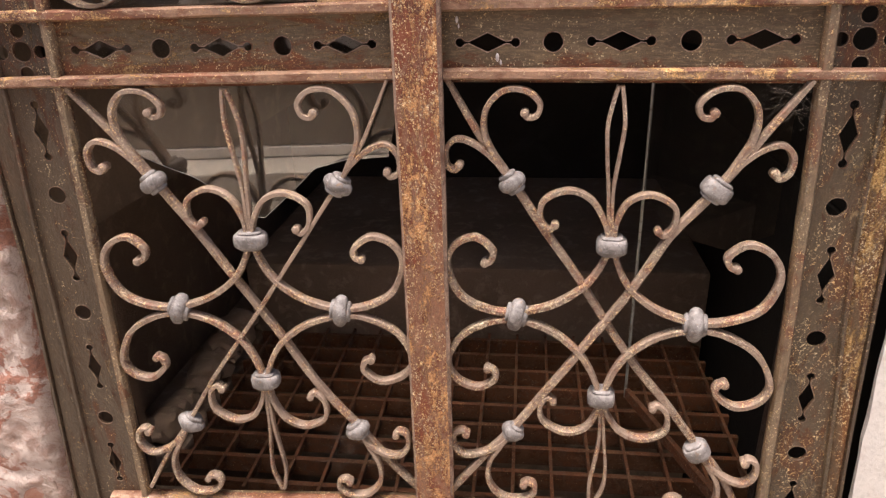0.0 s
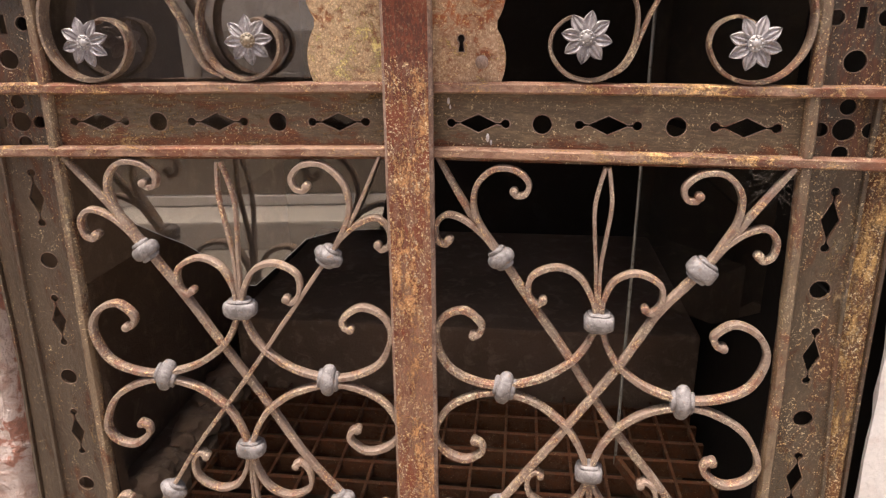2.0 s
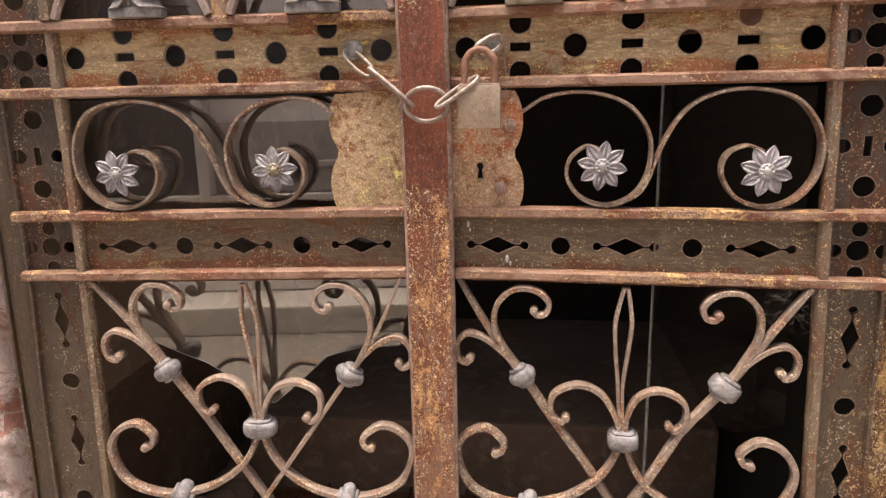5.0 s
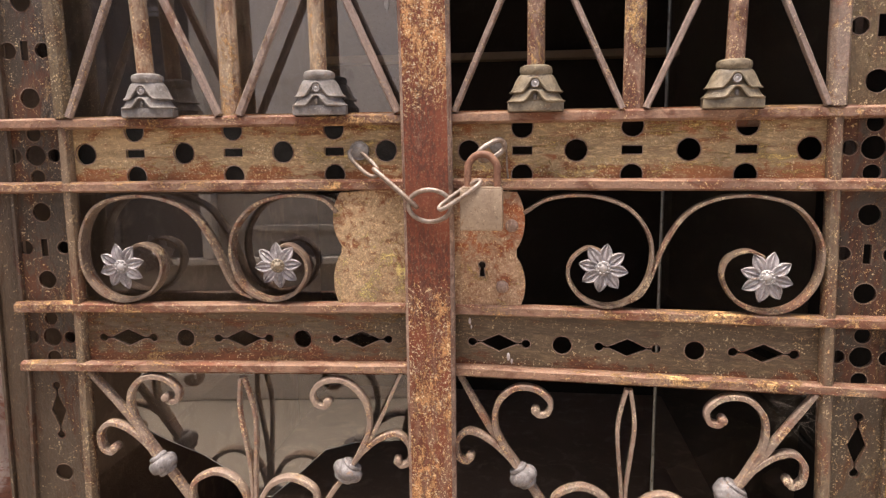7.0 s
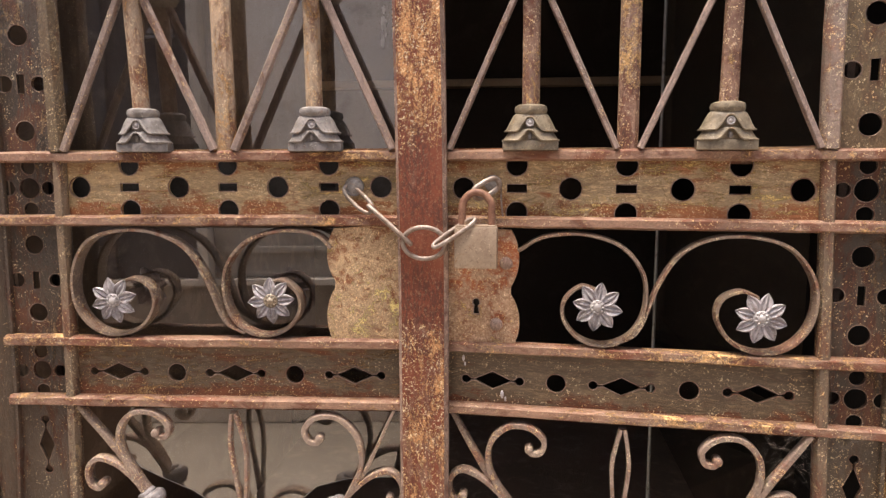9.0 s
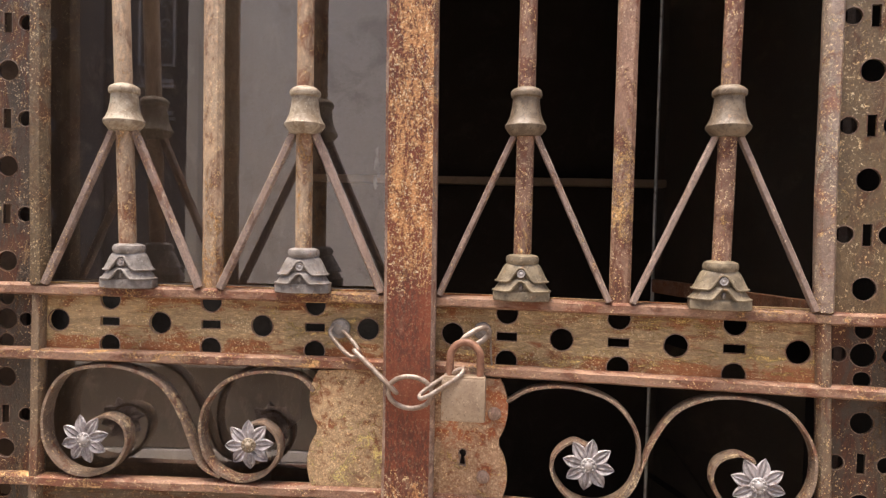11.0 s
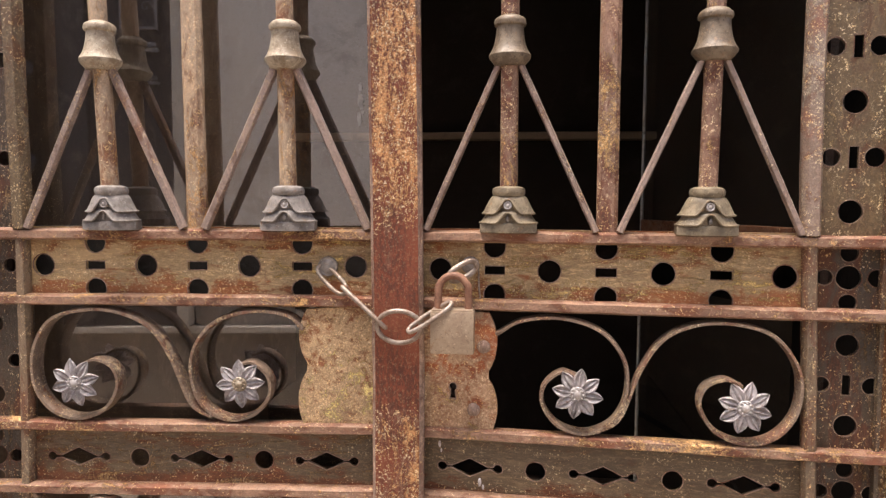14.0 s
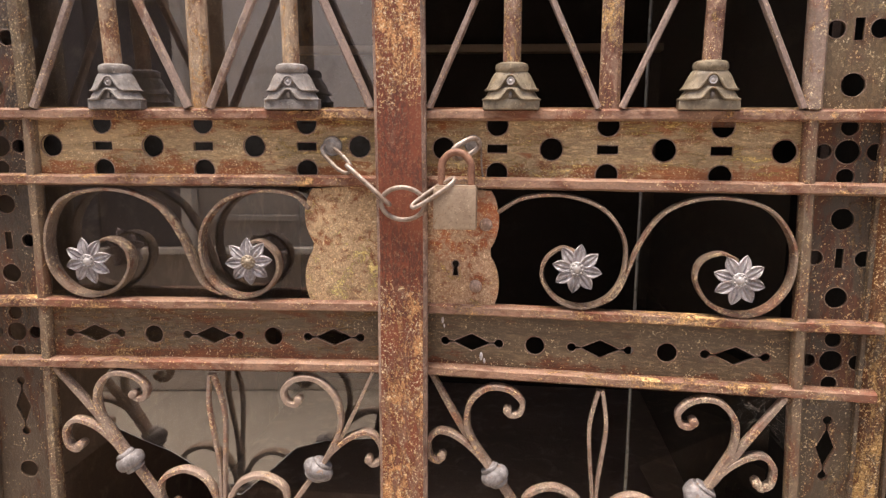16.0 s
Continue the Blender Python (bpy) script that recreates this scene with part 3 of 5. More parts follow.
def gate_leaf(sg):
    leaf = new("gate_leaf")
    leaf.rotation_euler = (0, 0, radians(-sg * SWING))
    side = 0.0 if sg > 0 else 50.0

    def place(u, w, z):
        return Vector((sg * u, w, z - u * DROP))

    def bar_u(z):
        return along(BAR_LINE[sg], z)

    def strip_u(z):
        return along(STRIP_LINE[sg], z)

    def ridge_u(z):
        return along(RIDGE_LINE[sg], z)

    def edge_out(z):
        return along(EDGE_LINE[sg], z)

    # rails: rounded beads that run across the leaf, one mesh each
    for z, name in ((1.1805, "rail_bead"), (1.1042, "rail_bead"), (0.9542, "rail_bead"), (0.8775, "rail_bead"), (0.2200, "rail_bead"), (0.1500, "rail_bead"), (2.02, "rail_bead")):
        bm = bmesh.new()
        end = 0.549 if z > 1.0 else 0.5300 if sg > 0 else 0.5220
        line = [np.array((u, z + 0.0007 * noise.noise((u * 14, z * 9, side)))) for u in np.linspace(0.018, end, 40)]
        sweep_flat(bm, line, 0.0135, 0.019, -0.0035, place, wobble=0.10, seed=z + side)
        part(name, bm, bead_iron, leaf, smooth=True)

    # pierced rail with round holes and slots
    bm = bmesh.new()
    holes = []
    zr = 1.1426 if sg > 0 else 1.1438
    for u in (0.0490, 0.1720, 0.2940, 0.4175) if sg > 0 else (0.0495, 0.1740, 0.2957, 0.4180):
        holes.append(disc(u, zr, 0.0130, seed=side))
    for u in (0.1110, 0.2335, 0.3540) if sg > 0 else (0.1120, 0.2350, 0.3560):
        holes += [slot(u, zr, 0.0115, 0.0050), disc(u, zr + 0.0265, 0.0125, seed=side), disc(u, zr - 0.0275, 0.0125, seed=side)]
    pierced(bm, [(0.006, 1.099), (bar_u(1.14), 1.099), (bar_u(1.14), 1.189), (0.006, 1.189)], holes, 0.0, 0.005, place)
    part("pierced_rail", bm, rail_tan, leaf).data.materials.append(edge_iron)

    # pierced rail with diamonds
    bm = bmesh.new()
    zr = 0.9120 if sg > 0 else 0.9122
    holes = [spindle(u, zr + u * 0.004, 0.0325, 0.0057, 0.0215, 0.0112) for u in ((0.0845, 0.2350, 0.3840) if sg > 0 else (0.0850, 0.2350, 0.3835))]
    holes += [disc(u, zr + u * 0.003, 0.0116, seed=side) for u in ((0.1597, 0.3100) if sg > 0 else (0.1600, 0.3094))]
    pierced(bm, [(0.006, 0.867), (bar_u(0.91), 0.867), (bar_u(0.91), 0.960), (0.006, 0.960)], holes, 0.0, 0.005, place)
    part("pierced_rail", bm, plate_iron, leaf).data.materials.append(edge_iron)

    # lower rail below the scrolled panel
    bm = bmesh.new()
    pierced(bm, [(0.006, 0.143), (bar_u(0.2), 0.143), (bar_u(0.2), 0.227), (0.006, 0.227)], [disc(u, 0.19, 0.012) for u in (0.16, 0.31)], 0.0, 0.005, place)
    part("pierced_rail", bm, plate_iron, leaf).data.materials.append(edge_iron)

    # hinge stile: pierced plate, in lengths between the rails
    def stile(z0, z1, holes):
        b = bmesh.new()
        n = 8
        zs = np.linspace(z0, z1, n)
        outline = [(bar_u(z) - 0.004, z) for z in zs] + [(ridge_u(z) + 0.003, z) for z in zs[::-1]]
        pierced(b, outline, holes, 0.0015, 0.0065, place)
        part("pierced_stile", b, (stile_ochre if z0 > 1.15 else stile_dark if z0 > 0.87 else stile_rusty) if sg > 0 else stile_dark if z0 > 0.87 else stile_iron, leaf).data.materials.append(rim_iron)

    holes = []
    for z in (1.2118, 1.3245, 1.4370, 1.5490, 1.6610, 1.7730, 1.8850):
        holes.append(disc(strip_u(z), z, 0.0125, seed=side))
        if z < 1.9:
            holes += [slot(strip_u(z) + 0.001, z + 0.056, 0.0050, 0.0115), disc(strip_u(z) + 0.0215, z + 0.056, 0.0105), disc(strip_u(z) - 0.0210, z + 0.056, 0.0095)]
    stile(1.187, 2.025, holes)
    mid = strip_u(1.143)
    stile(1.109, 1.180, [disc(mid, 1.143, 0.0130), disc(mid, 1.1690, 0.0095), disc(mid, 1.1165, 0.0095), disc(mid + 0.0275, 1.143, 0.0095), disc(mid - 0.0235, 1.143, 0.0085)])
    holes = []
    for z in ((1.0718, 0.9852) if sg > 0 else (1.0735, 0.9880)):
        holes.append(disc(strip_u(z), z, 0.0120, seed=side))
    c = strip_u(1.029)
    holes += [slot(c, 1.029, 0.0045, 0.0110), disc(c + 0.0245, 1.029, 0.0095), disc(c - 0.0245, 1.029, 0.0085)]
    stile(0.957, 1.102, holes)
    c = strip_u(0.913)
    stile(0.877, 0.949, [disc(c, 0.9135, 0.0125), disc(c, 0.9380, 0.0090), disc(c, 0.8870, 0.0090), disc(c + 0.0265, 0.913, 0.0090), disc(c - 0.0235, 0.913, 0.0080)])
    holes = []
    for z in ((0.8105, 0.6375, 0.4605, 0.2850) if sg > 0 else (0.8150, 0.6410, 0.4610, 0.2840)):
        holes.append(spindle(strip_u(z), z, 0.0335, 0.0056, 0.0225, 0.0105, True))
    for z in ((0.7252, 0.5495, 0.3710) if sg > 0 else (0.7290, 0.5525, 0.3695)):
        holes.append(disc(strip_u(z), z, 0.0120, seed=side))
    stile(0.150, 0.870, holes)

    # upright bars at the hinge side and the outer angle
    def upright(name, f, z0, z1, thick, depth, w, material, wob=0.08):
        b = bmesh.new()
        line = [np.array((f(z) + 0.0008 * noise.noise((z * 7, side, thick * 90)), z)) for z in np.linspace(z0, z1, 36)]
        sweep_flat(b, line, thick, depth, w, place, wobble=wob, seed=thick * 50 + side)
        return part(name, b, material, leaf, smooth=True)

    upright("stile_bar", bar_u, 1.187, 2.02, 0.0190, 0.022, -0.0030, scroll_iron if sg > 0 else stile_ochre)
    upright("stile_bar", lambda z: bar_u(z) + 0.0005, 0.145, 1.189, 0.0145, 0.018, -0.0020, bar_iron)
    b = bmesh.new()
    rows = []
    for z in np.linspace(0.140, 2.03, 40):
        inner_u, outer_u = ridge_u(z) + 0.0034, edge_out(z) - 0.0032
        rows.append([b.verts.new(place(q, w, z)) for q, w in ((inner_u, 0.0030), (inner_u + 0.004, 0.0010), (outer_u - 0.003, -0.0015), (outer_u, 0.0), (outer_u, 0.007), (inner_u, 0.007))])
    for r0, r1 in zip(rows, rows[1:]):
        for k in range(6):
            b.faces.new((r0[k], r0[(k + 1) % 6], r1[(k + 1) % 6], r1[k]))
    b.faces.new(rows[0])
    b.faces.new(rows[-1])
    part("edge_angle", b, edge_rust if sg > 0 else stile_iron, leaf, smooth=True)
    upright("stile_ridge", ridge_u, 0.140, 2.03, 0.0062, 0.010, 0.0010, stile_rusty if sg > 0 else stile_iron, 0.12)
    upright("edge_flange", lambda z: edge_out(z), 0.140, 2.03, 0.0060, 0.045, 0.0180, stile_iron)

    # upper bars
    b = bmesh.new()
    line = [np.array(((0.2330 if sg > 0 else 0.2340 + (z - 1.2) * 0.010), z)) for z in np.linspace(1.183, 2.02, 30)]
    sweep_flat(b, line, 0.0225, 0.016, 0.001, place, wobble=0.05, seed=3 + side)
    part("upright_bar", b, shaft_iron if sg > 0 else shaft_pale, leaf, smooth=True)
    for u, foot in ((0.1260, 0.1265), (0.3372, 0.3345)) if sg > 0 else ((0.1262, 0.1243), (0.3368, 0.3290)):
        b = bmesh.new()
        tube(b, [place(foot + (u - foot) * (z - 1.2) / 0.19, -0.010, z) for z in np.linspace(1.212, 2.02, 24)], 0.0098, 12)
        column = part("column", b, shaft_iron if sg > 0 else shaft_pale, leaf, smooth=True)
        b = bmesh.new()
        bell = [(0.0115, 1.366), (0.0160, 1.3665), (0.0195, 1.3705), (0.0228, 1.3745), (0.0232, 1.3775), (0.0205, 1.3815), (0.0178, 1.3880), (0.0160, 1.3970),
                (0.0152, 1.4040), (0.0150, 1.4080), (0.0172, 1.4095), (0.0178, 1.4125), (0.0170, 1.4155), (0.0140, 1.4180), (0.0098, 1.4200)]
        lathe(b, [(r, h - u * DROP) for r, h in bell], 12, Matrix.Translation((sg * u, -0.010, 0)))
        part("bell_collar", b, bell_metal if sg < 0 else bell_dark, column, "cast iron bell-shaped collar", smooth=True)
        b = bmesh.new()
        here = Matrix.Translation((sg * foot, -0.010, -u * DROP - 0.0028))
        lathe(b, [(0.0322, 1.1885), (0.0334, 1.1893), (0.0334, 1.1978), (0.0322, 1.1992)], 8, here, 2.0, 1.0, 0.62)
        lathe(b, [(0.0276, 1.1985, 0.62), (0.0264, 1.2030, 0.65), (0.0232, 1.2090, 0.69), (0.0206, 1.2170, 0.74), (0.0182, 1.2240, 0.81), (0.0152, 1.2298, 0.84)], 32, here)
        lathe(b, [(0.0140, 1.2276), (0.0166, 1.2286), (0.0180, 1.2312), (0.0182, 1.2342), (0.0172, 1.2372), (0.0138, 1.2390), (0.0098, 1.2396)], 24, here)
        base = part("column_base", b, base_metal if sg < 0 else base_ochre, column, "grey cast iron base with leaf scrolls", smooth=True)
        for z_top, r_top, z_low, r_low, lift, half in ((1.2302, 0.0160, 1.2096, 0.0276, 0.0152, 0.0145), (1.2130, 0.0196, 1.1994, 0.0304, 0.0112, 0.0125)):
            # a cast leaf skirt with a rolled lip, drawn up in the middle like a curtain
            b = bmesh.new()
            rings, lip = [[] for _ in range(9)], []
            for k in range(80):
                a = 2 * math.pi * k / 80
                xi = math.cos(a)
                rise = min(1.0, max(0.0, (abs(xi) * r_low - 0.0022) / (half - 0.0022)))
                low = z_low + 0.0008 * max(0.0, abs(xi) - 0.70)
                if math.sin(a) < 0.1:
                    low += lift * 0.5 * (1 + math.cos(math.pi * rise))
                for i in range(8):
                    q = i / 7
                    z = z_top + (low - z_top) * q
                    g = (z_top - z) / (z_top - z_low)
                    r = r_top + (r_low - r_top) * g ** 0.62 + 0.0014 * q ** 6
                    deep = 0.84 - 0.17 * g + 0.03 * q ** 5
                    rings[i].append(b.verts.new(here @ Vector((r * xi, r * math.sin(a) * deep, z))))
                lip.append(here @ Vector((r * xi, r * math.sin(a) * deep, low)))
                rings[8].append(b.verts.new(here @ Vector(((r - 0.0026) * xi, (r - 0.0026) * math.sin(a) * deep, low - 0.0003))))
            for r0, r1 in zip(rings, rings[1:]):
                for k in range(80):
                    b.faces.new((r0[k], r0[(k + 1) % 80], r1[(k + 1) % 80], r1[k]))
            tube(b, lip, 0.0011, 6, True)
            part("leaf_skirt", b, base_metal if sg < 0 else base_ochre, base, smooth=True)
        b = bmesh.new()
        lathe(b, [(0.0046, -0.003), (0.0046, 0.0010), (0.0040, 0.0018), (0.0031, 0.0016), (0.0026, 0.0008), (0.0016, 0.0016), (0.0003, 0.0020)], 14,
              here @ Matrix.Translation((0, -0.0176, 1.2186)) @ Matrix.Rotation(radians(90), 4, "X"))
        part("boss", b, zinc_dull, base, "pale round stud", smooth=True)
        b = bmesh.new()
        bmesh.ops.create_icosphere(b, subdivisions=2, radius=0.0027, matrix=here @ Matrix.Translation((0, -0.0182, 1.2040)) @ Matrix.Diagonal((0.85, 0.7, 1.4, 1)))
        part("boss", b, base_metal, base, "small teardrop stud", smooth=True)
        for end in (-1, 1):
            foot_u = ((0.034, 0.2210), (0.2460, 0.4290))[u > 0.2][end > 0]
            b = bmesh.new()
            line = [np.array((u + end * 0.0125 + (foot_u - u - end * 0.0125) * k, 1.3665 + (1.1880 - 1.3665) * k)) for k in np.linspace(0, 1, 14)]
            sweep_flat(b, line, 0.0072 if sg > 0 else 0.0095, 0.010, -0.010, place, wobble=0.08, seed=u * 9 + end + side)
            part("slanting_rod", b, rod_iron, leaf, smooth=True)

    # running scrolls with rosettes
    inner = [(0.114, 1.071), (0.143, 1.0875), (0.187, 1.0915), (0.230, 1.0780), (0.2550, 1.0460), (0.2570, 1.0080), (0.2430, 0.9780), (0.2150, 0.9635),
             (0.1850, 0.9700), (0.1670, 0.9920), (0.1680, 1.0150), (0.1860, 1.0310), (0.2040, 1.0270)]
    outer = [(0.2260, 0.9660), (0.2510, 0.9830), (0.2720, 1.0370), (0.2950, 1.0720), (0.3280, 1.0890), (0.3680, 1.0915), (0.4085, 1.0790), (0.4335, 1.0430),
             (0.4330, 1.0010), (0.4130, 0.9720), (0.3830, 0.9625), (0.3520, 0.9730), (0.3350, 0.9990), (0.3390, 1.0210), (0.3590, 1.0310), (0.3770, 1.0250)]
    if sg < 0:
        # on this leaf both coils sit closer to the lock
        inner = [(u - 0.0165 * min(1.0, max(0.0, (u - 0.10) / 0.05)), z + 0.0005) for u, z in inner]
        outer = [(u - 0.0085 * max(0.0, 1 - max(0.0, z - 0.97) * 4) if i < 4 else u - (0.005 if i > 6 else 0.001), z + (0.0025 if i > 12 else 0.0008)) for i, (u, z) in enumerate(outer)]
    for pts in (inner, outer):
        b = bmesh.new()
        sweep_flat(b, smooth_line(pts, 8), 0.0048 if sg > 0 else 0.0055, 0.021, -0.001, place, (1, 0.7), 0.08, side)
        part("running_scroll", b, coil_iron, leaf, smooth=True)
    for u, z, turn in (((0.2045, 1.0100, 9), (0.3782, 1.0043, 14)) if sg > 0 else ((0.1818, 1.0088, 4), (0.3757, 1.0079, 14))):
        centre = place(u, -0.0165, z)
        b = bmesh.new()
        tube(b, [centre + Vector((0, 0.004, 0)), centre + Vector((0, 0.016, -0.0004))], 0.0045, 8)
        stem = part("rosette", b, zinc, leaf, "pale weathered zinc eight-petalled rosette", smooth=True)
        for k in range(8):
            b = bmesh.new()
            m = Matrix.Translation(centre) @ Matrix.Rotation(radians(45 * k + turn * sg + 3 * noise.noise((k, u, side))), 4, "Y")
            rows = []
            long = 0.0285 * (1 + 0.05 * noise.noise((k * 3.1, side, u)))
            for i in range(10):
                s = i / 9
                half = 0.0003 + 0.0072 * (math.sin(math.pi * min(1, 0.16 + 0.84 * s) ** 1.15)) ** 0.85 if i < 9 else 0.0003
                y = -0.0010 - 0.0018 * math.sin(math.pi * s) + 0.0022 * s * s
                rows.append([b.verts.new(m @ Vector((x, y + dy, 0.005 + s * (long - 0.005)))) for x, dy in
                             ((-half, 0.0006), (-half * 0.78, -0.0012), (-half * 0.35, 0.0010), (0, -0.0006 if 1 < i < 8 else 0.0), (half * 0.35, 0.0010), (half * 0.78, -0.0012), (half, 0.0006))])
            for r0, r1 in zip(rows, rows[1:]):
                for a in range(6):
                    b.faces.new((r0[a], r0[a + 1], r1[a + 1], r1[a]))
            bmesh.ops.solidify(b, geom=list(b.faces), thickness=0.0014)
            part("petal", b, zinc, stem, smooth=True)
        b = bmesh.new()
        front = Matrix.Translation(centre + Vector((0, -0.001, 0))) @ Matrix.Rotation(radians(90), 4, "X")
        lathe(b, [(0.0086, 0.0), (0.0088, 0.0014), (0.0078, 0.0024), (0.0068, 0.0016), (0.0052, 0.0018), (0.0040, 0.0034), (0.0020, 0.0042), (0.0004, 0.0044)], 16, front)
        for k in range(9):
            bmesh.ops.create_icosphere(b, subdivisions=1, radius=0.0015, matrix=front @ Matrix.Translation((0.0060 * math.cos(k * 0.698), 0.0060 * math.sin(k * 0.698), 0.0024)))
        part("boss", b, bell_metal if sg < 0 and u < 0.2 else zinc_dull, stem, smooth=True)

    # the scrolled panel: one quarter, laid out four times
    # hand-bent work: how far each collar and each curl sits from the even layout, in millimetres
    tips = {"A": (0.1055, 0.2790), "B": (0.1800, 0.2115), "C": (0.0640, 0.1330), "D": (0.1590, 0.0835), "E": (0.2030, 0.0680)}
    spots = {"c": (0, 0.1115), "l": (-0.114, 0.001), "r": (0.114, 0.001), "b": (0, -0.1115)}
    for key, (a, c) in {"t": (0.120, 0.1885), **tips}.items():
        for h in (-1, 1):
            for v in (-1, 1):
                spots[key + "ab"[v < 0] + "io"[h > 0]] = (h * a, v * c)
    bent = {1: dict(tai=(-2, 3), tao=(-2, 1), tbi=(8, 4), tbo=(14, 0), c=(3, 2), l=(1, 6), r=(-1, 7), b=(4, -1),
                    Aai=(-3, 0), Aao=(0, 2), Bai=(-7, 2), Bao=(-2, 1), Cai=(-3, 6), Cao=(-8, 3), Dai=(2, -2), Dao=(-4, 6),
                    Dbi=(8, 3), Dbo=(-1, 7), Cbi=(6, 6), Cbo=(7, 8), Bbi=(3, 14), Bbo=(15, 9), Abi=(11, -2), Abo=(14, -3), Eai=(-3, 0), Eao=(3, 3), Ebi=(-2, 0), Ebo=(9, 2)),
            -1: dict(tao=(-9, 4), tai=(-10, -2), tbo=(3, 3), tbi=(-2, -9), c=(-6, 0), r=(-5, 7), l=(-3, 3), b=(2, 3),
                     Aao=(-6, 5), Aai=(-3, 1), Bao=(-9, 4), Bai=(-14, -8), Cao=(-10, 5), Cai=(-5, -6), Dao=(-4, -2), Dai=(5, -1),
                     Dbo=(-4, 13), Dbi=(6, 10), Cbo=(3, 8), Cbi=(5, -5), Bbo=(9, 7), Bbi=(4, 5), Abo=(7, -14), Abi=(3, -18), Eai=(-5, 0), Eao=(0, 0), Ebi=(-9, 0), Ebo=(1, 2))}[sg]
    knots = np.array([spots[k] for k in bent] + [(h * a, v * c) for h in (-1, 1) for v in (-1, 1) for a, c in ((0.205, 0.312), (0.002, 0.312))])
    shift = np.array([bent[k] for k in bent] + [(0, 0)] * 8, float)

    def bump(r2):
        return np.where(r2 > 1e-9, r2 * np.log(np.maximum(r2, 1e-9)), 0.0)

    # a thin plate bent through those places
    gap2 = ((knots[:, None] - knots[None]) ** 2).sum(2)
    many = len(knots)
    plate = np.zeros((many + 3, many + 3))
    plate[:many, :many] = bump(gap2) + np.eye(many) * 0.00005
    plate[:many, many] = plate[many, :many] = 1
    plate[:many, many + 1:], plate[many + 1:, :many] = knots, knots.T
    weights = np.linalg.solve(plate, np.vstack([shift, np.zeros((3, 2))]))

    def spot(du, dz):
        z = MID_Z + dz
        wide = 1.0 + max(0.0, 0.62 - z) * 0.14
        r2 = ((knots - (du, dz)) ** 2).sum(1)
        su, sz = bump(r2) @ weights[:many] + weights[many] + du * weights[many + 1] + dz * weights[many + 2]
        return HALF + du * wide + su * 0.001, z + sz * 0.001

    def bar(name, pts, thick, depth=0.0145, w=-0.0065, taper=(1, 1), flat=False, roll=0.0):
        b = bmesh.new()
        line = [np.array(spot(*p)) for p in (pts if flat else smooth_line(pts, 6))]
        sweep_flat(b, line, thick, depth, w, place, taper, 0.10, side + pts[0][0] * 31 + pts[-1][1] * 17, 0.36, 0.36)
        if roll:
            end, back = line[-1], line[-4]
            d = (end - back) / np.hypot(*(end - back))
            c = end - d * 0.0012
            m = Matrix.Translation(place(c[0], w, c[1])) @ Matrix.Rotation(radians(90), 4, "X")
            r = roll * (1 + 0.15 * noise.noise((end[0] * 50, end[1] * 50, side)))
            lathe(b, [(r * 0.55, -depth * 0.56), (r * 0.9, -depth * 0.50), (r, -depth * 0.36), (r, depth * 0.36), (r * 0.9, depth * 0.50), (r * 0.55, depth * 0.56)], 12, m)
        return part(name, b, scroll_iron, leaf, smooth=True)

    thin = 0.0068
    for lean in (-1, 1):
        thick = 0.0098 if (sg > 0 or lean > 0) else 0.0060
        bar("cross_bar", [(-lean * (0.197 if k < 0 else 0.202) * k, 0.309 * -k) for k in np.linspace(-1.025, 1.0, 30)], thick, 0.012, -0.001 - 0.0055 * (lean * sg > 0), (0.62, 1.0), flat=True)

    def collar(du, dz, turn, long, wide, deep, power):
        """A cast band round the bars: a thick barrel between two thin flanges; a low power gives it a front arris."""
        u, z = spot(du, dz)
        b = bmesh.new()
        m = Matrix.Translation(place(u, -0.0065, z)) @ Matrix.Rotation(sg * turn, 4, "Y")
        prof = [(0.45, -0.52), (0.66, -0.50), (0.72, -0.44), (0.70, -0.37), (0.88, -0.35), (0.97, -0.28), (1.0, -0.16), (1.0, 0.14), (0.96, 0.27), (0.88, 0.34), (0.71, 0.36), (0.73, 0.44), (0.66, 0.50), (0.45, 0.52)]
        if power < 2:
            prof = [(0.40, -0.52), (0.58, -0.50), (0.66, -0.42), (0.64, -0.33), (0.74, -0.31), (0.88, -0.24), (0.97, -0.13), (1.0, 0.0), (0.97, 0.13), (0.88, 0.24), (0.74, 0.31), (0.64, 0.33), (0.66, 0.42), (0.58, 0.50), (0.40, 0.52)]
        g = 1 + 0.08 * noise.noise((du * 30, dz * 30, side))
        lathe(b, [(r, h * long) for r, h in prof], 20, m, power, wide * g, deep)
        for v in b.verts:
            v.co += Vector((0.0007 * noise.noise(v.co * 130 + Vector((side, 0, 0))), 0.0007 * noise.noise(v.co * 130 + Vector((0, 7, side))), 0.0007 * noise.noise(v.co * 130 + Vector((3, 0, side)))))
        return part("collar", b, knot_lead, leaf, "grey cast iron collar", smooth=True)

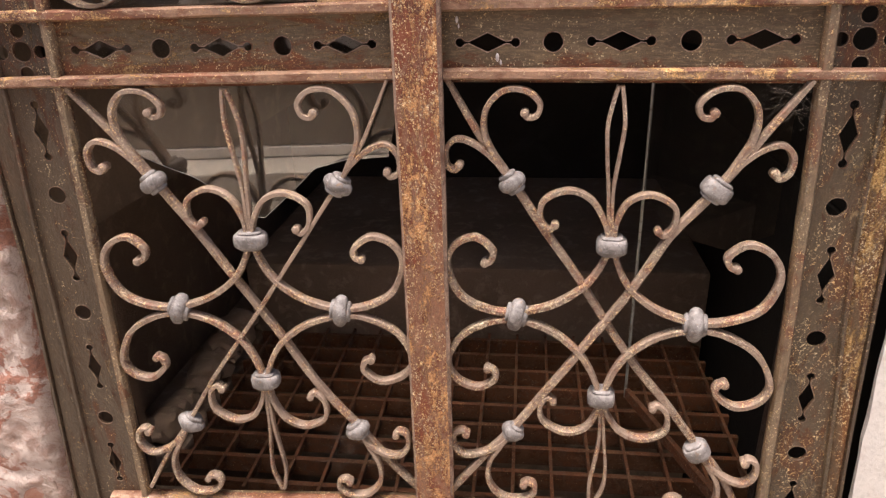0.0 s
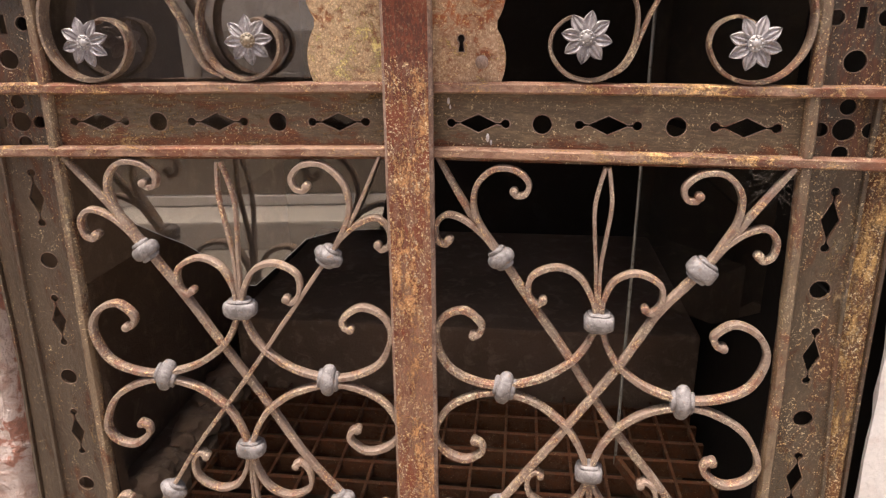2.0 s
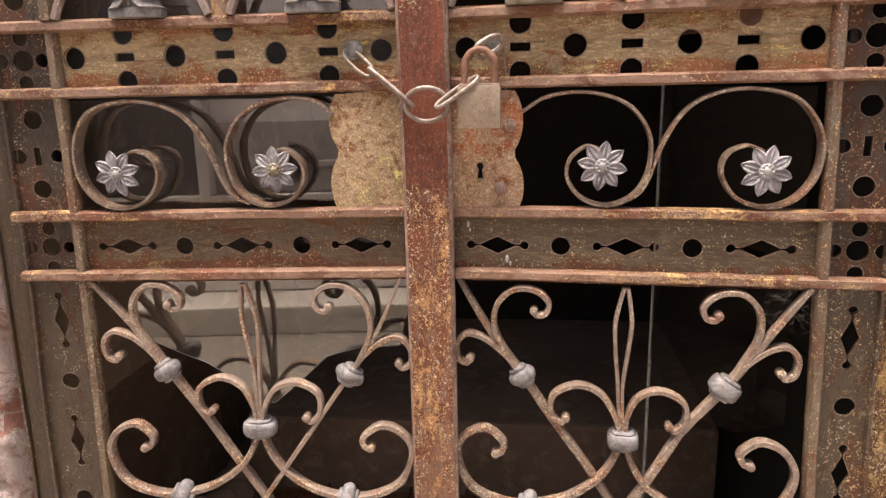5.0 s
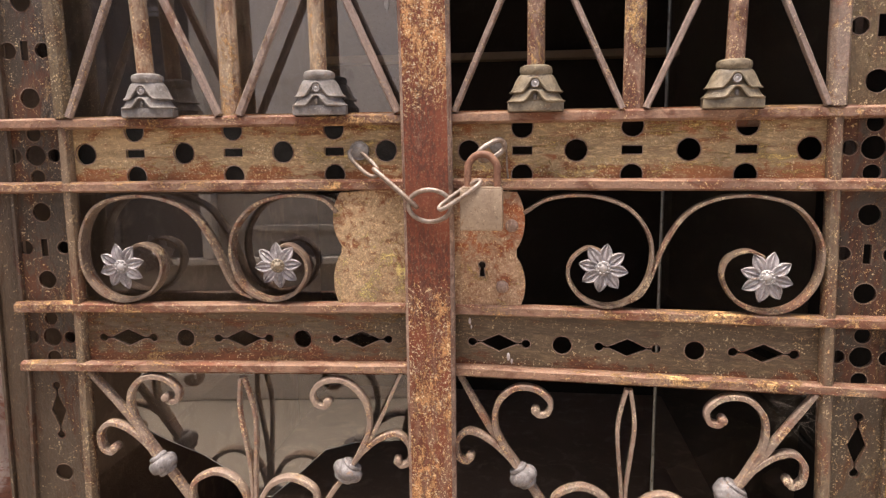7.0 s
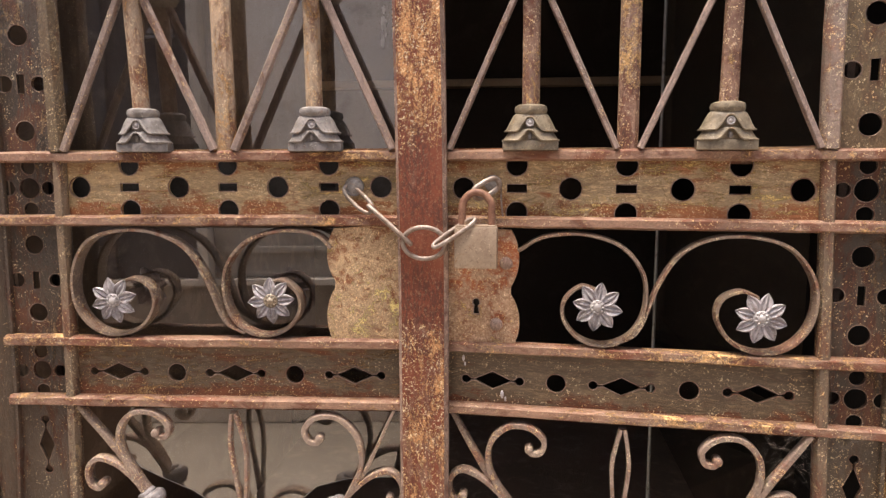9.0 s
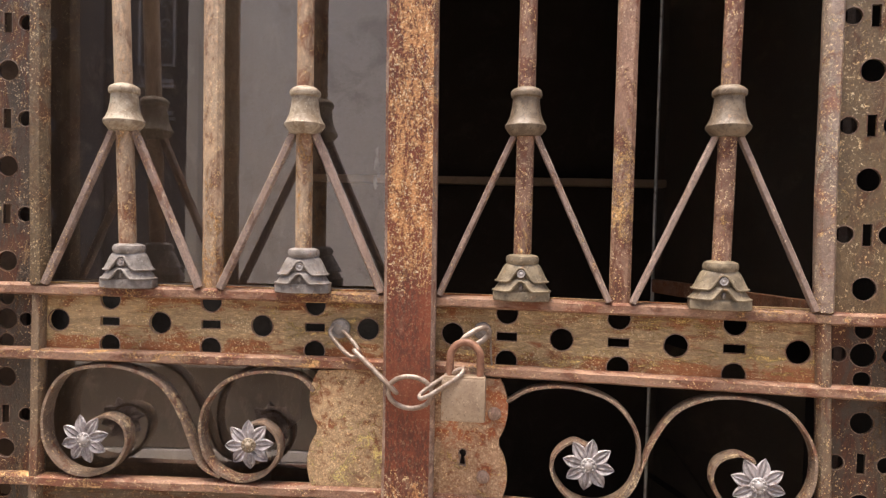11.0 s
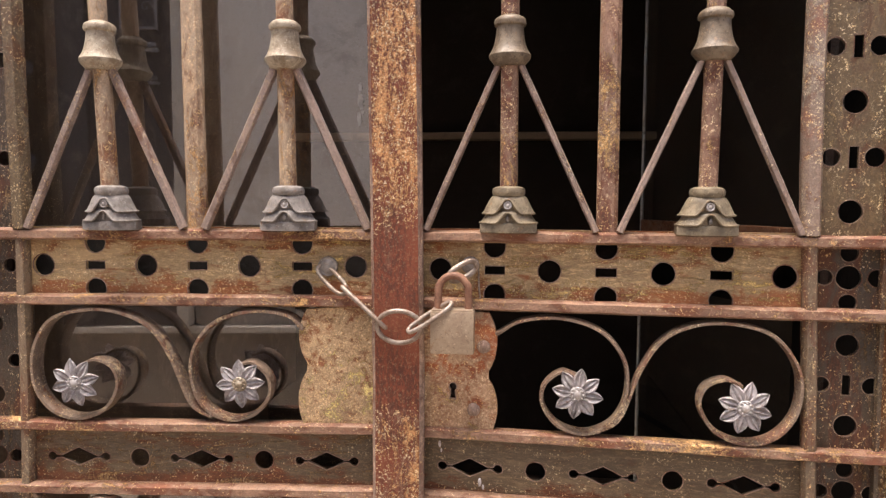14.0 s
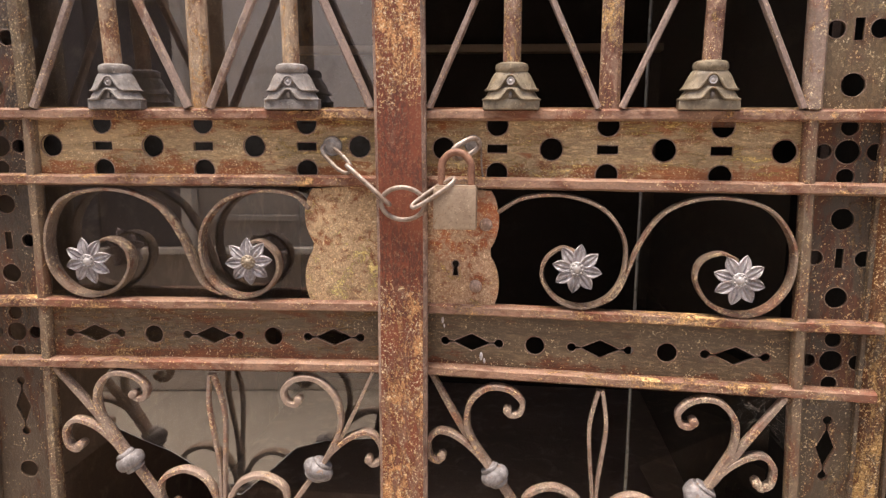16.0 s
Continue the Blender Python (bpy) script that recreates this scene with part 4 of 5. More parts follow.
    for v in (-1, 1):
        for h in (-1, 1):
            bar("scroll_hook", [(h * a, v * c) for a, c in ((0.124, 0.194), (0.134, 0.214), (0.151, 0.250), (0.1505, 0.283), (0.131, 0.3045), (0.105, 0.3045), (0.0885, 0.290), (0.0905, 0.2755), (0.1010, 0.2725), (0.1055, 0.2790))], thin, taper=(0.7, 1.1), roll=0.0054)
            bar("scroll_hook", [(h * a, v * c) for a, c in ((0.125, 0.196), (0.138, 0.216), (0.160, 0.236), (0.183, 0.244), (0.1965, 0.231), (0.1955, 0.211), (0.1850, 0.2045), (0.1800, 0.2115))], thin, taper=(0.7, 1.1), roll=0.0054)
            bar("scroll_hook", [(h * a, v * c) for a, c in ((0.004, 0.122), (0.008, 0.143), (0.023, 0.1690), (0.050, 0.1790), (0.0790, 0.1650), (0.0830, 0.1400), (0.0720, 0.1265), (0.0640, 0.1330))], thin, taper=(0.8, 1.1), roll=0.0054)
            bar("scroll_arc", [(h * a, v * c) for a, c in ((0.004, 0.106), (0.008, 0.090), (0.019, 0.066), (0.036, 0.044), (0.070, 0.019), (0.114, 0.0055), (0.152, 0.0105), (0.187, 0.0330), (0.2030, 0.0760),
                                                          (0.1930, 0.1060), (0.1680, 0.1175), (0.1480, 0.1010), (0.1500, 0.0870), (0.1590, 0.0835))], thin + 0.0012, taper=(0.8, 1.1), roll=0.0058)
            bar("eyelet_strand", [(h * a, v * c) for a, c in ((0.001, 0.118), (0.0022, 0.150), (0.0030, 0.185), (0.0070, 0.225), (0.0095, 0.262), (0.0060, 0.290), (0.0020, 0.310))], 0.0048, 0.010)
            collar(h * 0.120, v * 0.1885, h * v * 0.579, 0.0270, 0.0180 if sg > 0 else 0.0205, 0.0160, 3.0 if sg > 0 and h > 0 else 1.7)
        collar(0.0, v * 0.1115, 0.0, 0.0262, 0.0190 if sg > 0 else 0.0215, 0.0165, 4.0 if sg > 0 else 2.8)
    for h in (-1, 1):
        # some were knocked askew
        askew = ((0.20, 0.0) if sg > 0 else (-0.15, -0.36))[h > 0]
        collar(h * 0.114, 0.001, math.pi / 2 + askew, 0.0285, 0.0250, 0.0185, 1.35)
    tagged(leaf, "rusted wrought iron gate leaf with scrolls and rosettes, chained shut", "gate", "double gate leaves")
    return leaf, place


leaf_right, at_right = gate_leaf(1)
leaf_left, at_left = gate_leaf(-1)

# meeting bar on the right leaf
b = bmesh.new()
line = [np.array((0.0048 - 0.014 * max(0.0, z - 1.05) + 0.0006 * noise.noise((z * 5, 2, 1)), z)) for z in np.linspace(0.130, 2.04, 60)]
sweep_flat(b, line, 0.0590, 0.0140, -0.0205, at_right, wobble=0.012, seed=8, arris=0.43)
for f in b.faces:
    span = max(v.co.x for v in f.verts) - min(v.co.x for v in f.verts)
    f.material_index = 1 if span < 0.02 else 0
part("meeting_bar", b, post_iron, leaf_right, "rust red flat iron meeting bar", smooth=True).data.materials.append(edge_iron)
b = bmesh.new()
sweep_flat(b, [np.array((0.0040 - 0.014 * max(0.0, z - 1.05), z)) for z in np.linspace(0.130, 2.04, 20)], 0.0300, 0.0200, -0.0030, at_right)
part("meeting_core", b, post_iron, leaf_right, smooth=True)


# lock plates with scalloped edge
def lock_plate(leaf, place, material, lobes, holes, back):
    outline = [(0.024, 0.947), (0.024, 1.0995)]
    for z0, z1, reach in lobes:
        for k in np.linspace(0.06, 0.94, 12):
            z = z0 + (z1 - z0) * k
            outline.append((0.100 + reach * math.sin(math.pi * k) ** 0.6, z))
    b = bmesh.new()
    pierced(b, outline, holes, -0.0065, back, place)
    plate = part("lock_plate", b, material, leaf, "rust blotched lock plate with scalloped edge")
    plate.data.materials.append(edge_iron)
    return plate


keyhole = [(0.0650 + 0.0046 * math.sin(a), 1.0085 + 0.0050 * math.cos(a)) for a in np.linspace(-2.6, 2.6, 12)] + [(0.0691, 0.9940), (0.0613, 0.9940)]
plate_r = lock_plate(leaf_right, at_right, lock_red, [(1.0995, 1.0230, 0.0150), (1.0230, 0.9470, 0.0160)], [keyhole], -0.0005)
lock_plate(leaf_left, at_left, lock_iron, [(1.0995, 1.0275, 0.0150), (1.0275, 0.9470, 0.0165)], [], -0.0005)
for u, z in ((0.0890, 0.9830), (0.1000, 1.0560)):
    b = bmesh.new()
    lathe(b, [(0.0078, 0), (0.0074, 0.0022), (0.0052, 0.0040), (0.0014, 0.0047)], 14, Matrix.Translation(at_right(u, -0.0062, z)) @ Matrix.Rotation(radians(90), 4, "X"))
    part("rivet", b, edge_iron, plate_r, smooth=True)
b = bmesh.new()
box(b, at_right(0.034, 0.004, 0.955), at_right(0.100, 0.020, 1.092), 0.002)
part("lock_case", b, frame_iron, leaf_right)
# old splashes of white paint on the diamond rail
for u, z, r in ((0.0960, 0.8955, 0.0035), (0.1000, 0.8900, 0.0022), (0.0490, 0.9380, 0.0028), (0.0510, 0.9310, 0.0018)):
    b = bmesh.new()
    lathe(b, [(r, 0), (r * 0.8, 0.0006), (r * 0.2, 0.0009)], 9, Matrix.Translation(at_right(u, 0.0, z)) @ Matrix.Rotation(radians(90), 4, "X"), 2.0, 0.6, 1.5)
    part("paint_splash", b, zinc, leaf_right, "small dried white paint splash", smooth=True)

# ---- chain and padlock ----
def oval(centre, a, b, long, wide, n=28, bend=0.0):
    """A chain link's centre line; a and b are its long and wide directions."""
    a, b, c = Vector(a).normalized(), Vector(b).normalized(), Vector(centre)
    out = []
    for k in range(n):
        t = 2 * math.pi * k / n
        ct, st = math.cos(t), math.sin(t)
        x = math.copysign(abs(ct) ** 0.75, ct)
        y = math.copysign(abs(st) ** 0.75, st)
        out.append(c + a * (long / 2 * x) + b * (wide / 2 * y))
    return out


chain = new("chain")
tagged(chain, "dull steel chain looped through the gate holes", "chain")
links = [((-0.0745, -0.0150, 1.1300), (0.026, -0.010, -0.022), (0.5, 0.2, 0.5), 0.046, 0.015, 0.0024),
         ((-0.0340, -0.0330, 1.1015), (0.046, -0.012, -0.038), (-0.02, 0.95, -0.30), 0.068, 0.013, 0.0026),
         ((0.0420, -0.0470, 1.0945), (0.040, 0.004, 0.027), (-0.35, 0.85, 0.45), 0.056, 0.0125, 0.0025),
         ((0.0765, -0.0270, 1.1430), (0.024, 0.012, 0.014), (-0.35, -0.55, 0.62), 0.034, 0.019, 0.0030)]
for centre, a, side_dir, long, wide, r in links:
    b = bmesh.new()
    tube(b, oval(centre, a, side_dir, long, wide), r, 10, True)
    part("link", b, chain_steel, chain, smooth=True)
b = bmesh.new()
ring = [Vector((0.0070 + 0.0245 * math.cos(t), -0.0400 - 0.004 * math.sin(t), 1.0815 + 0.0185 * math.sin(t))) for t in np.linspace(0, 2 * math.pi, 40, endpoint=False)]
tube(b, ring, 0.0028, 10, True)
part("ring", b, chain_steel, chain, "round steel ring over the meeting bar", smooth=True)
b = bmesh.new()
stud_at = Matrix.Translation((-0.0810, -0.0085, 1.1440)) @ Matrix.Rotation(radians(90), 4, "X")
lathe(b, [(0.0060, -0.004), (0.0116, -0.003), (0.0118, 0), (0.0108, 0.0014), (0.0088, 0.0010), (0.0066, 0.0024), (0.0030, 0.0034), (0.0006, 0.0036)], 18, stud_at)
part("stud", b, base_metal, chain, smooth=True)
b = bmesh.new()
lathe(b, [(0.0060, -0.004), (0.0100, -0.003), (0.0102, 0), (0.0090, 0.0016), (0.0050, 0.0024), (0.0006, 0.0028)], 18, Matrix.Translation((0.0835, -0.0095, 1.1480)) @ Matrix.Rotation(radians(90), 4, "X"))
part("stud", b, base_metal, chain, smooth=True)
b = bmesh.new()
tube(b, smooth_line([(0.0885, -0.0100, 1.1520), (0.0925, -0.0140, 1.1450), (0.0935, -0.0140, 1.1250), (0.0955, -0.0125, 1.1050), (0.0945, -0.0105, 1.0960)], 6), 0.0011, 6)
part("wire", b, chain_steel, chain, "thin bent wire", smooth=True)
b = bmesh.new()
tube(b, smooth_line([(-0.062, -0.020, 1.121), (-0.057, -0.026, 1.124), (-0.052, -0.024, 1.119), (-0.056, -0.019, 1.116), (-0.062, -0.021, 1.121)], 6), 0.0012, 6)
part("wire", b, shackle_steel, chain, "rusty binding wire", smooth=True)

padlock = new("padlock")
tagged(padlock, "dull brass padlock with rusty shackle, hanging closed on the chain", "padlock")
b = bmesh.new()
box(b, (0.0425, -0.0500, 1.0545), (0.0900, -0.0300, 1.1015), 0.0022)
part("body", b, lock_brass, padlock, smooth=True)
b = bmesh.new()
box(b, (0.0440, -0.0490, 1.1010), (0.0885, -0.0310, 1.1032), 0.0008)
part("top_plate", b, lock_brass, padlock)
b = bmesh.new()
tube(b, smooth_line([(0.0505, -0.040, 1.098), (0.0505, -0.040, 1.118), (0.0515, -0.0395, 1.128), (0.0580, -0.0385, 1.1365), (0.0665, -0.038, 1.1392), (0.0755, -0.0385, 1.1365), (0.0825, -0.0395, 1.128), (0.0835, -0.040, 1.118), (0.0835, -0.040, 1.098)], 6), 0.0042, 12)
part("shackle", b, shackle_steel, padlock, "rust red shackle", smooth=True)

# ---- glazed casements behind the gate ----
def casement(name, hinge, swing, sg, label, broken, glass, wide, rails):
    thing = new(name)
    thing.location, thing.rotation_euler = hinge, (0, 0, radians(swing))
    z0, z1 = 0.175, 2.02

    def bar(lo, hi, material=None):
        b = bmesh.new()
        box(b, lo, hi, 0.0015)
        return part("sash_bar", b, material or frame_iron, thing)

    # the hanging stile stands back in the rebate, behind the gate's own stile
    back = (-0.030, 0.0) if sg < 0 else (0.0112, 0.0310)
    bar((back[0] - 0.006, back[1] - 0.006, z0), (back[0] + 0.006, back[1] + 0.006, z1))
    g = 0.006 if sg < 0 else 0.0024
    bar((-sg * wide - g, -g, z0), (-sg * wide + g, g, z1), None if sg < 0 else raw_edge)
    for z in rails:
        bar((min(0, -sg * wide) + 0.006, -0.005, z - (0.006 if sg < 0 else 0.011)), (max(0, -sg * wide) - 0.006, 0.005, z + (0.006 if sg < 0 else 0.011)), None if sg < 0 else grate_iron)
    # Added near-black sheet, so the pierced rail's holes read as deep shade.
    if sg < 0:
        bar((-0.022, -0.004, 1.094), (wide - 0.008, 0.004, 1.174), frame_shade)
    tagged(thing, label, "casement")

    def pane(loop):
        b = bmesh.new()
        front = [b.verts.new((x, -0.0012, z)) for x, z in loop]
        b.faces.new(front)
        ob = part("pane", b, glass if sg > 0 or loop[0][1] < 0.87 else upper_glass if loop[0][1] > 1.1 else middle_glass, thing, "dusty clear glass")
        ob.visible_shadow = False

    x0, x1 = sorted((sg * 0.022 if sg < 0 else -0.004, -sg * (wide - 0.004)))
    pane([(x0, 1.187), (x1, 1.187), (x1, z1 - 0.008), (x0, z1 - 0.008)])
    pane([(x0, 0.877), (x1, 0.877), (x1, 1.092), (x0, 1.092)])
    if broken:
        pane(broken + [(x1, 0.867)])
        # Thin added tube; its pale colour stands in for the edge's glint.
        b = bmesh.new()
        tube(b, [(x, -0.0012, z) for x, z in broken], 0.00045, 6)
        part("broken_edge", b, glass_edge, thing, "raw edge of broken glass with painted glint")
    else:
        pane([(x0, 0.62), (x0 + 0.10, 0.57), (x0 + 0.24, 0.60), (x1, 0.66), (x1, 0.867), (x0, 0.867)])
    return thing


# broken edge in the left leaf: from the hinge side across to the meeting side
hinge_x = -0.449
edge = [(-0.470, 0.867), (-0.380, 0.866), (-0.390, 0.850), (-0.404, 0.828), (-0.398, 0.797), (-0.379, 0.774), (-0.350, 0.760), (-0.311, 0.744), (-0.268, 0.716), (-0.243, 0.686),
        (-0.220, 0.685), (-0.182, 0.718), (-0.1445, 0.753), (-0.102, 0.7645), (-0.046, 0.768)]
left_casement = casement("casement_window", (hinge_x, 0.0280 - 0.0283, 0), SWING, -1, "rusty iron casement with a broken lower glass pane, closed behind the gate", [(x - hinge_x, z) for x, z in edge[1:]], pane_glass, 0.432, (0.183, 0.872, 1.182, 2.02))
casement("casement_window", (0.4570, 0.0400, 0), -70.1, 1, "rusty iron casement standing open inward, dusty glass", None, dark_glass, 0.341, (0.190, 1.180, 2.02))

# limewash smears on the glass
for u, z, rx, rz in ((0.0485, 1.337, 0.0035, 0.0085), (0.0500, 1.316, 0.0028, 0.0090), (0.0465, 1.326, 0.0020, 0.0060), (0.0480, 1.352, 0.0020, 0.0050), (0.4615, 1.452, 0.0060, 0.0050), (0.4570, 1.446, 0.0035, 0.0030)):
    b = bmesh.new()
    ring = []
    for k in range(18):
        a = 2 * math.pi * k / 18
        g = 1 + 0.7 * noise.noise((math.cos(a) * 1.7 + u * 90, math.sin(a) * 1.7 + z * 90, 0))
        ring.append(b.verts.new((-u - hinge_x + rx * g * math.cos(a), -0.0022, z + rz * g * math.sin(a))))
    b.faces.new(ring)
    part("lime_smear", b, smear_lime, left_casement, "thin dried limewash smear")

# ---- the opening and the chamber ----
def slab(name, lo, hi, material, label, category="wall", bevel=0.0):
    b = bmesh.new()
    box(b, lo, hi, bevel)
    return tagged(part(name, b, material, None), label, category, kind="structure")


def ragged_wall(name, sg, inner, outer, z0, z1, y0, y1, material, label):
    """A wall pier whose free edge is worn and uneven."""
    b = bmesh.new()
    zs = np.linspace(z0, z1, 90)
    rows = []
    for z in zs:
        e = inner(z) + 0.004 * noise.noise((z * 23, sg, 0)) + 0.0025 * noise.noise((z * 90, sg, 3))
        cut = 0.008 + 0.004 * noise.noise((z * 40, sg, 7))
        rows.append([b.verts.new((sg * x, y, z)) for x, y in ((outer, y1), (e + 0.062, y1), (e + 0.006, y0 + cut), (e + cut * 0.7, y0), (outer, y0))])
    for r0, r1 in zip(rows, rows[1:]):
        for k in range(5):
            b.faces.new((r0[k], r0[(k + 1) % 5], r1[(k + 1) % 5], r1[k]))
    b.faces.new(rows[0])
    b.faces.new(rows[-1])
    return tagged(part(name, b, material, None), label, "wall", kind="structure")


wall_left = ragged_wall("wall_left", -1, lambda z: 0.592 + max(0, 0.75 - z) * 0.062, 3.0, -0.2, 2.6, -0.0240, 0.012, mortar, "brick wall with crumbling lime mortar and plaster remains")
wall_right = ragged_wall("wall_right", 1, lambda z: 0.569 + max(0, 0.75 - z) * 0.030, 3.0, -0.2, 2.6, -0.0320, 0.012, plaster_white, "whitewashed plastered wall beside the gate")
slab("wall_lintel", (-0.56, -0.028, 2.045), (0.56, 0.34, 2.6), plaster_white, "plastered wall over the gate")
slab("sill", (-0.60, -0.10, -0.2), (0.60, 0.10, 0.118), room_stone, "worn stone threshold under the gate", "sill", 0.006)
slab("wall_chamber_left", (-0.86, 0.085, 0.600), (-0.600, 1.47, 2.6), side_plaster, "brown plaster wall inside the chamber")
slab("wall_niche_left", (-0.86, 0.016, -0.6), (-0.70, 1.47, 0.597), niche_brown, "rough brown recess below the plaster wall")
slab("niche_jamb", (-0.698, 0.085, -0.6), (-0.600, 0.20, 0.597), niche_brown, "rough jamb beside the gate")
slab("wall_chamber_right", (0.585, 0.085, 0.653), (0.86, 1.47, 2.6), room_plaster, "plaster wall inside the chamber, colour darkened for shade")
slab("wall_base_right", (0.580, 0.104, -0.6), (0.86, 1.47, 0.650), room_plaster, "masonry low in the chamber, colour darkened for shade")
slab("wall_chamber_back", (-0.86, 1.474, -0.6), (0.86, 1.70, 2.6), back_plaster, "plaster wall at the back, colour darkened for shade")
slab("ceiling", (-0.86, 0.0, 2.61), (0.86, 1.70, 2.75), room_plaster, "plaster ceiling, colour darkened for shade", "ceiling")
slab("floor_pit", (-0.583, 0.104, -0.62), (0.577, 1.47, -0.5), pit_dark, "earth floor below the grating, colour darkened for shade", "floor")
slab("back_ledge", (-0.58, 1.41, 1.412), (0.58, 1.472, 1.436), back_stone, "narrow pale ledge on the back wall", "ledge", 0.004)
slab("stone_step", (-0.583, 0.70, -0.5), (0.577, 1.472, 0.30), room_stone, "dusty stone block behind the grating", "step", 0.012)

grate = new("floor_grating")
tagged(grate, "rusted iron floor grating over a dark pit", "grating")
for k in range(9):
    y = 0.1255 + 0.0675 * k
    b = bmesh.new()
    box(b, (-0.545, y - 0.0055, 0.080), (0.560, y + 0.0055, 0.118), 0.001)
    part("cross_slat", b, grate_iron, grate)
for k in range(16):
    x = -0.515 + 0.0705 * k
    b = bmesh.new()
    box(b, (x - 0.0032, 0.106, 0.104), (x + 0.0032, 0.695, 0.120), 0.0008)
    part("long_slat", b, grate_iron, grate)

# ---- outside, behind the camera ----
# one sheet to the horizon, open where the chamber's pit goes down
b = bmesh.new()
xs, ys = (-400, -0.865, 0.865, 400), (-400, -0.104, 1.705, 400)
rows = [[b.verts.new((x, y, 0.0)) for x in xs] for y in ys]
for j in range(3):
    for i in range(3):
        if (i, j) != (1, 1):
            b.faces.new((rows[j][i], rows[j][i + 1], rows[j + 1][i + 1], rows[j + 1][i]))
down = bmesh.ops.extrude_face_region(b, geom=list(b.faces))
for v in down["geom"]:
    if isinstance(v, bmesh.types.BMVert):
        v.co.z = -0.25
tagged(part("ground", b, paving, None), "worn stone paving", "ground", kind="structure")
slab("wall_mass_left", (-3.0, 0.016, -0.2), (-0.864, 1.70, 2.6), plaster_white, "plastered masonry of the tomb house")
slab("wall_mass_right", (0.864, 0.016, -0.2), (3.0, 1.70, 2.6), plaster_white, "plastered masonry of the tomb house")
slab("roof", (-3.0, 0.004, 2.755), (3.0, 1.74, 2.86), paving, "flat stone roof of the tomb house", "roof", 0.01)
slab("wall_top_left", (-3.0, 0.016, 2.604), (-0.864, 1.70, 2.75), plaster_white, "plastered masonry under the roof")
slab("wall_top_right", (0.864, 0.016, 2.604), (3.0, 1.70, 2.75), plaster_white, "plastered masonry under the roof")
facade = slab("facade_wall", (-7.0, -3.2, 0.0), (7.0, -2.40, 2.75), tomb_stucco, "stained pale stucco facade across the lane")
slab("base_course", (-7.0, -2.397, 0.195), (7.0, -2.375, 0.585), base_course, "grey brown base course of the facade", "wall", 0.004)
slab("lane_step", (-7.0, -2.397, 0.0), (7.0, -2.10, 0.136), ledge_stone, "pale stone step along the facade", "step", 0.012)
slab("plinth_band", (-7.0, -2.397, 0.140), (7.0, -2.360, 0.190), plinth_pale, "pale stone plinth of the facade", "plinth", 0.008)
slab("dado_ledge", (-7.0, -2.397, 0.589), (7.0, -2.335, 0.620), ledge_stone, "narrow pale stone ledge along the facade", "moulding", 0.005)
slab("dado", (-1.055, -2.397, 0.624), (7.0, -2.380, 0.960), dado_stone, "stained stucco dado of the facade", "wall", 0.004)
slab("dado_moulding", (-1.055, -2.378, 0.745), (7.0, -2.360, 0.775), dado_stone, "narrow stucco moulding", "moulding", 0.005)
slab("door_pillar", (-1.115, -2.397, 0.624), (-1.06, -2.30, 2.72), ledge_stone, "pale pillar beside the dark door", "pillar", 0.01)
dark_door = new("iron_door")
tagged(dark_door, "dark iron door with framed panels across the lane", "door")
b = bmesh.new()
box(b, (-3.2, -2.397, 0.624), (-1.12, -2.36, 2.7), 0.006)
part("door_leaf", b, tomb_dark, dark_door)
for x in (-2.02, -1.27):
    # stacked mouldings under a tall panel of scrollwork
    for z0 in (1.737, 1.885):
        b = bmesh.new()
        box(b, (x - 0.085, -2.358, z0), (x + 0.085, -2.336, z0 + 0.014), 0.002)
        box(b, (x - 0.075, -2.358, z0 + 0.022), (x + 0.075, -2.344, z0 + 0.042), 0.002)
        part("door_moulding", b, tomb_grey, dark_door)
    b = bmesh.new()
    for lo, hi in (((x - 0.085, -2.358, 1.985), (x + 0.085, -2.340, 1.997)), ((x - 0.085, -2.358, 1.999), (x - 0.073, -2.340, 2.68)), ((x + 0.073, -2.358, 1.999), (x + 0.085, -2.340, 2.68))):
        box(b, lo, hi)
    part("panel_frame", b, tomb_grey, dark_door)
    b = bmesh.new()
    for k in range(14):
        cx, cz = x - 0.032 + 0.064 * (k % 2), 2.04 + 0.046 * k
        turn = 1 if k % 2 else -1
        tube(b, [(cx + turn * (0.030 - 0.0022 * q) * math.cos(0.55 * q), -2.35, cz + (0.030 - 0.0022 * q) * math.sin(0.55 * q)) for q in range(13)], 0.0035, 6)
    part("door_scroll", b, tomb_grey, dark_door)
for x in (-2.42, -1.90):
    b = bmesh.new()
    box(b, (x - 0.06, -2.358, 0.63), (x + 0.06, -2.332, 2.68), 0.006)
    part("door_pilaster", b, tomb_mid, dark_door)
for x in (-1.56, -1.72):
    b = bmesh.new()
    box(b, (x - 0.05, -2.358, 0.63), (x + 0.05, -2.335, 2.68), 0.004)
    part("door_stile", b, tomb_dark, dark_door)

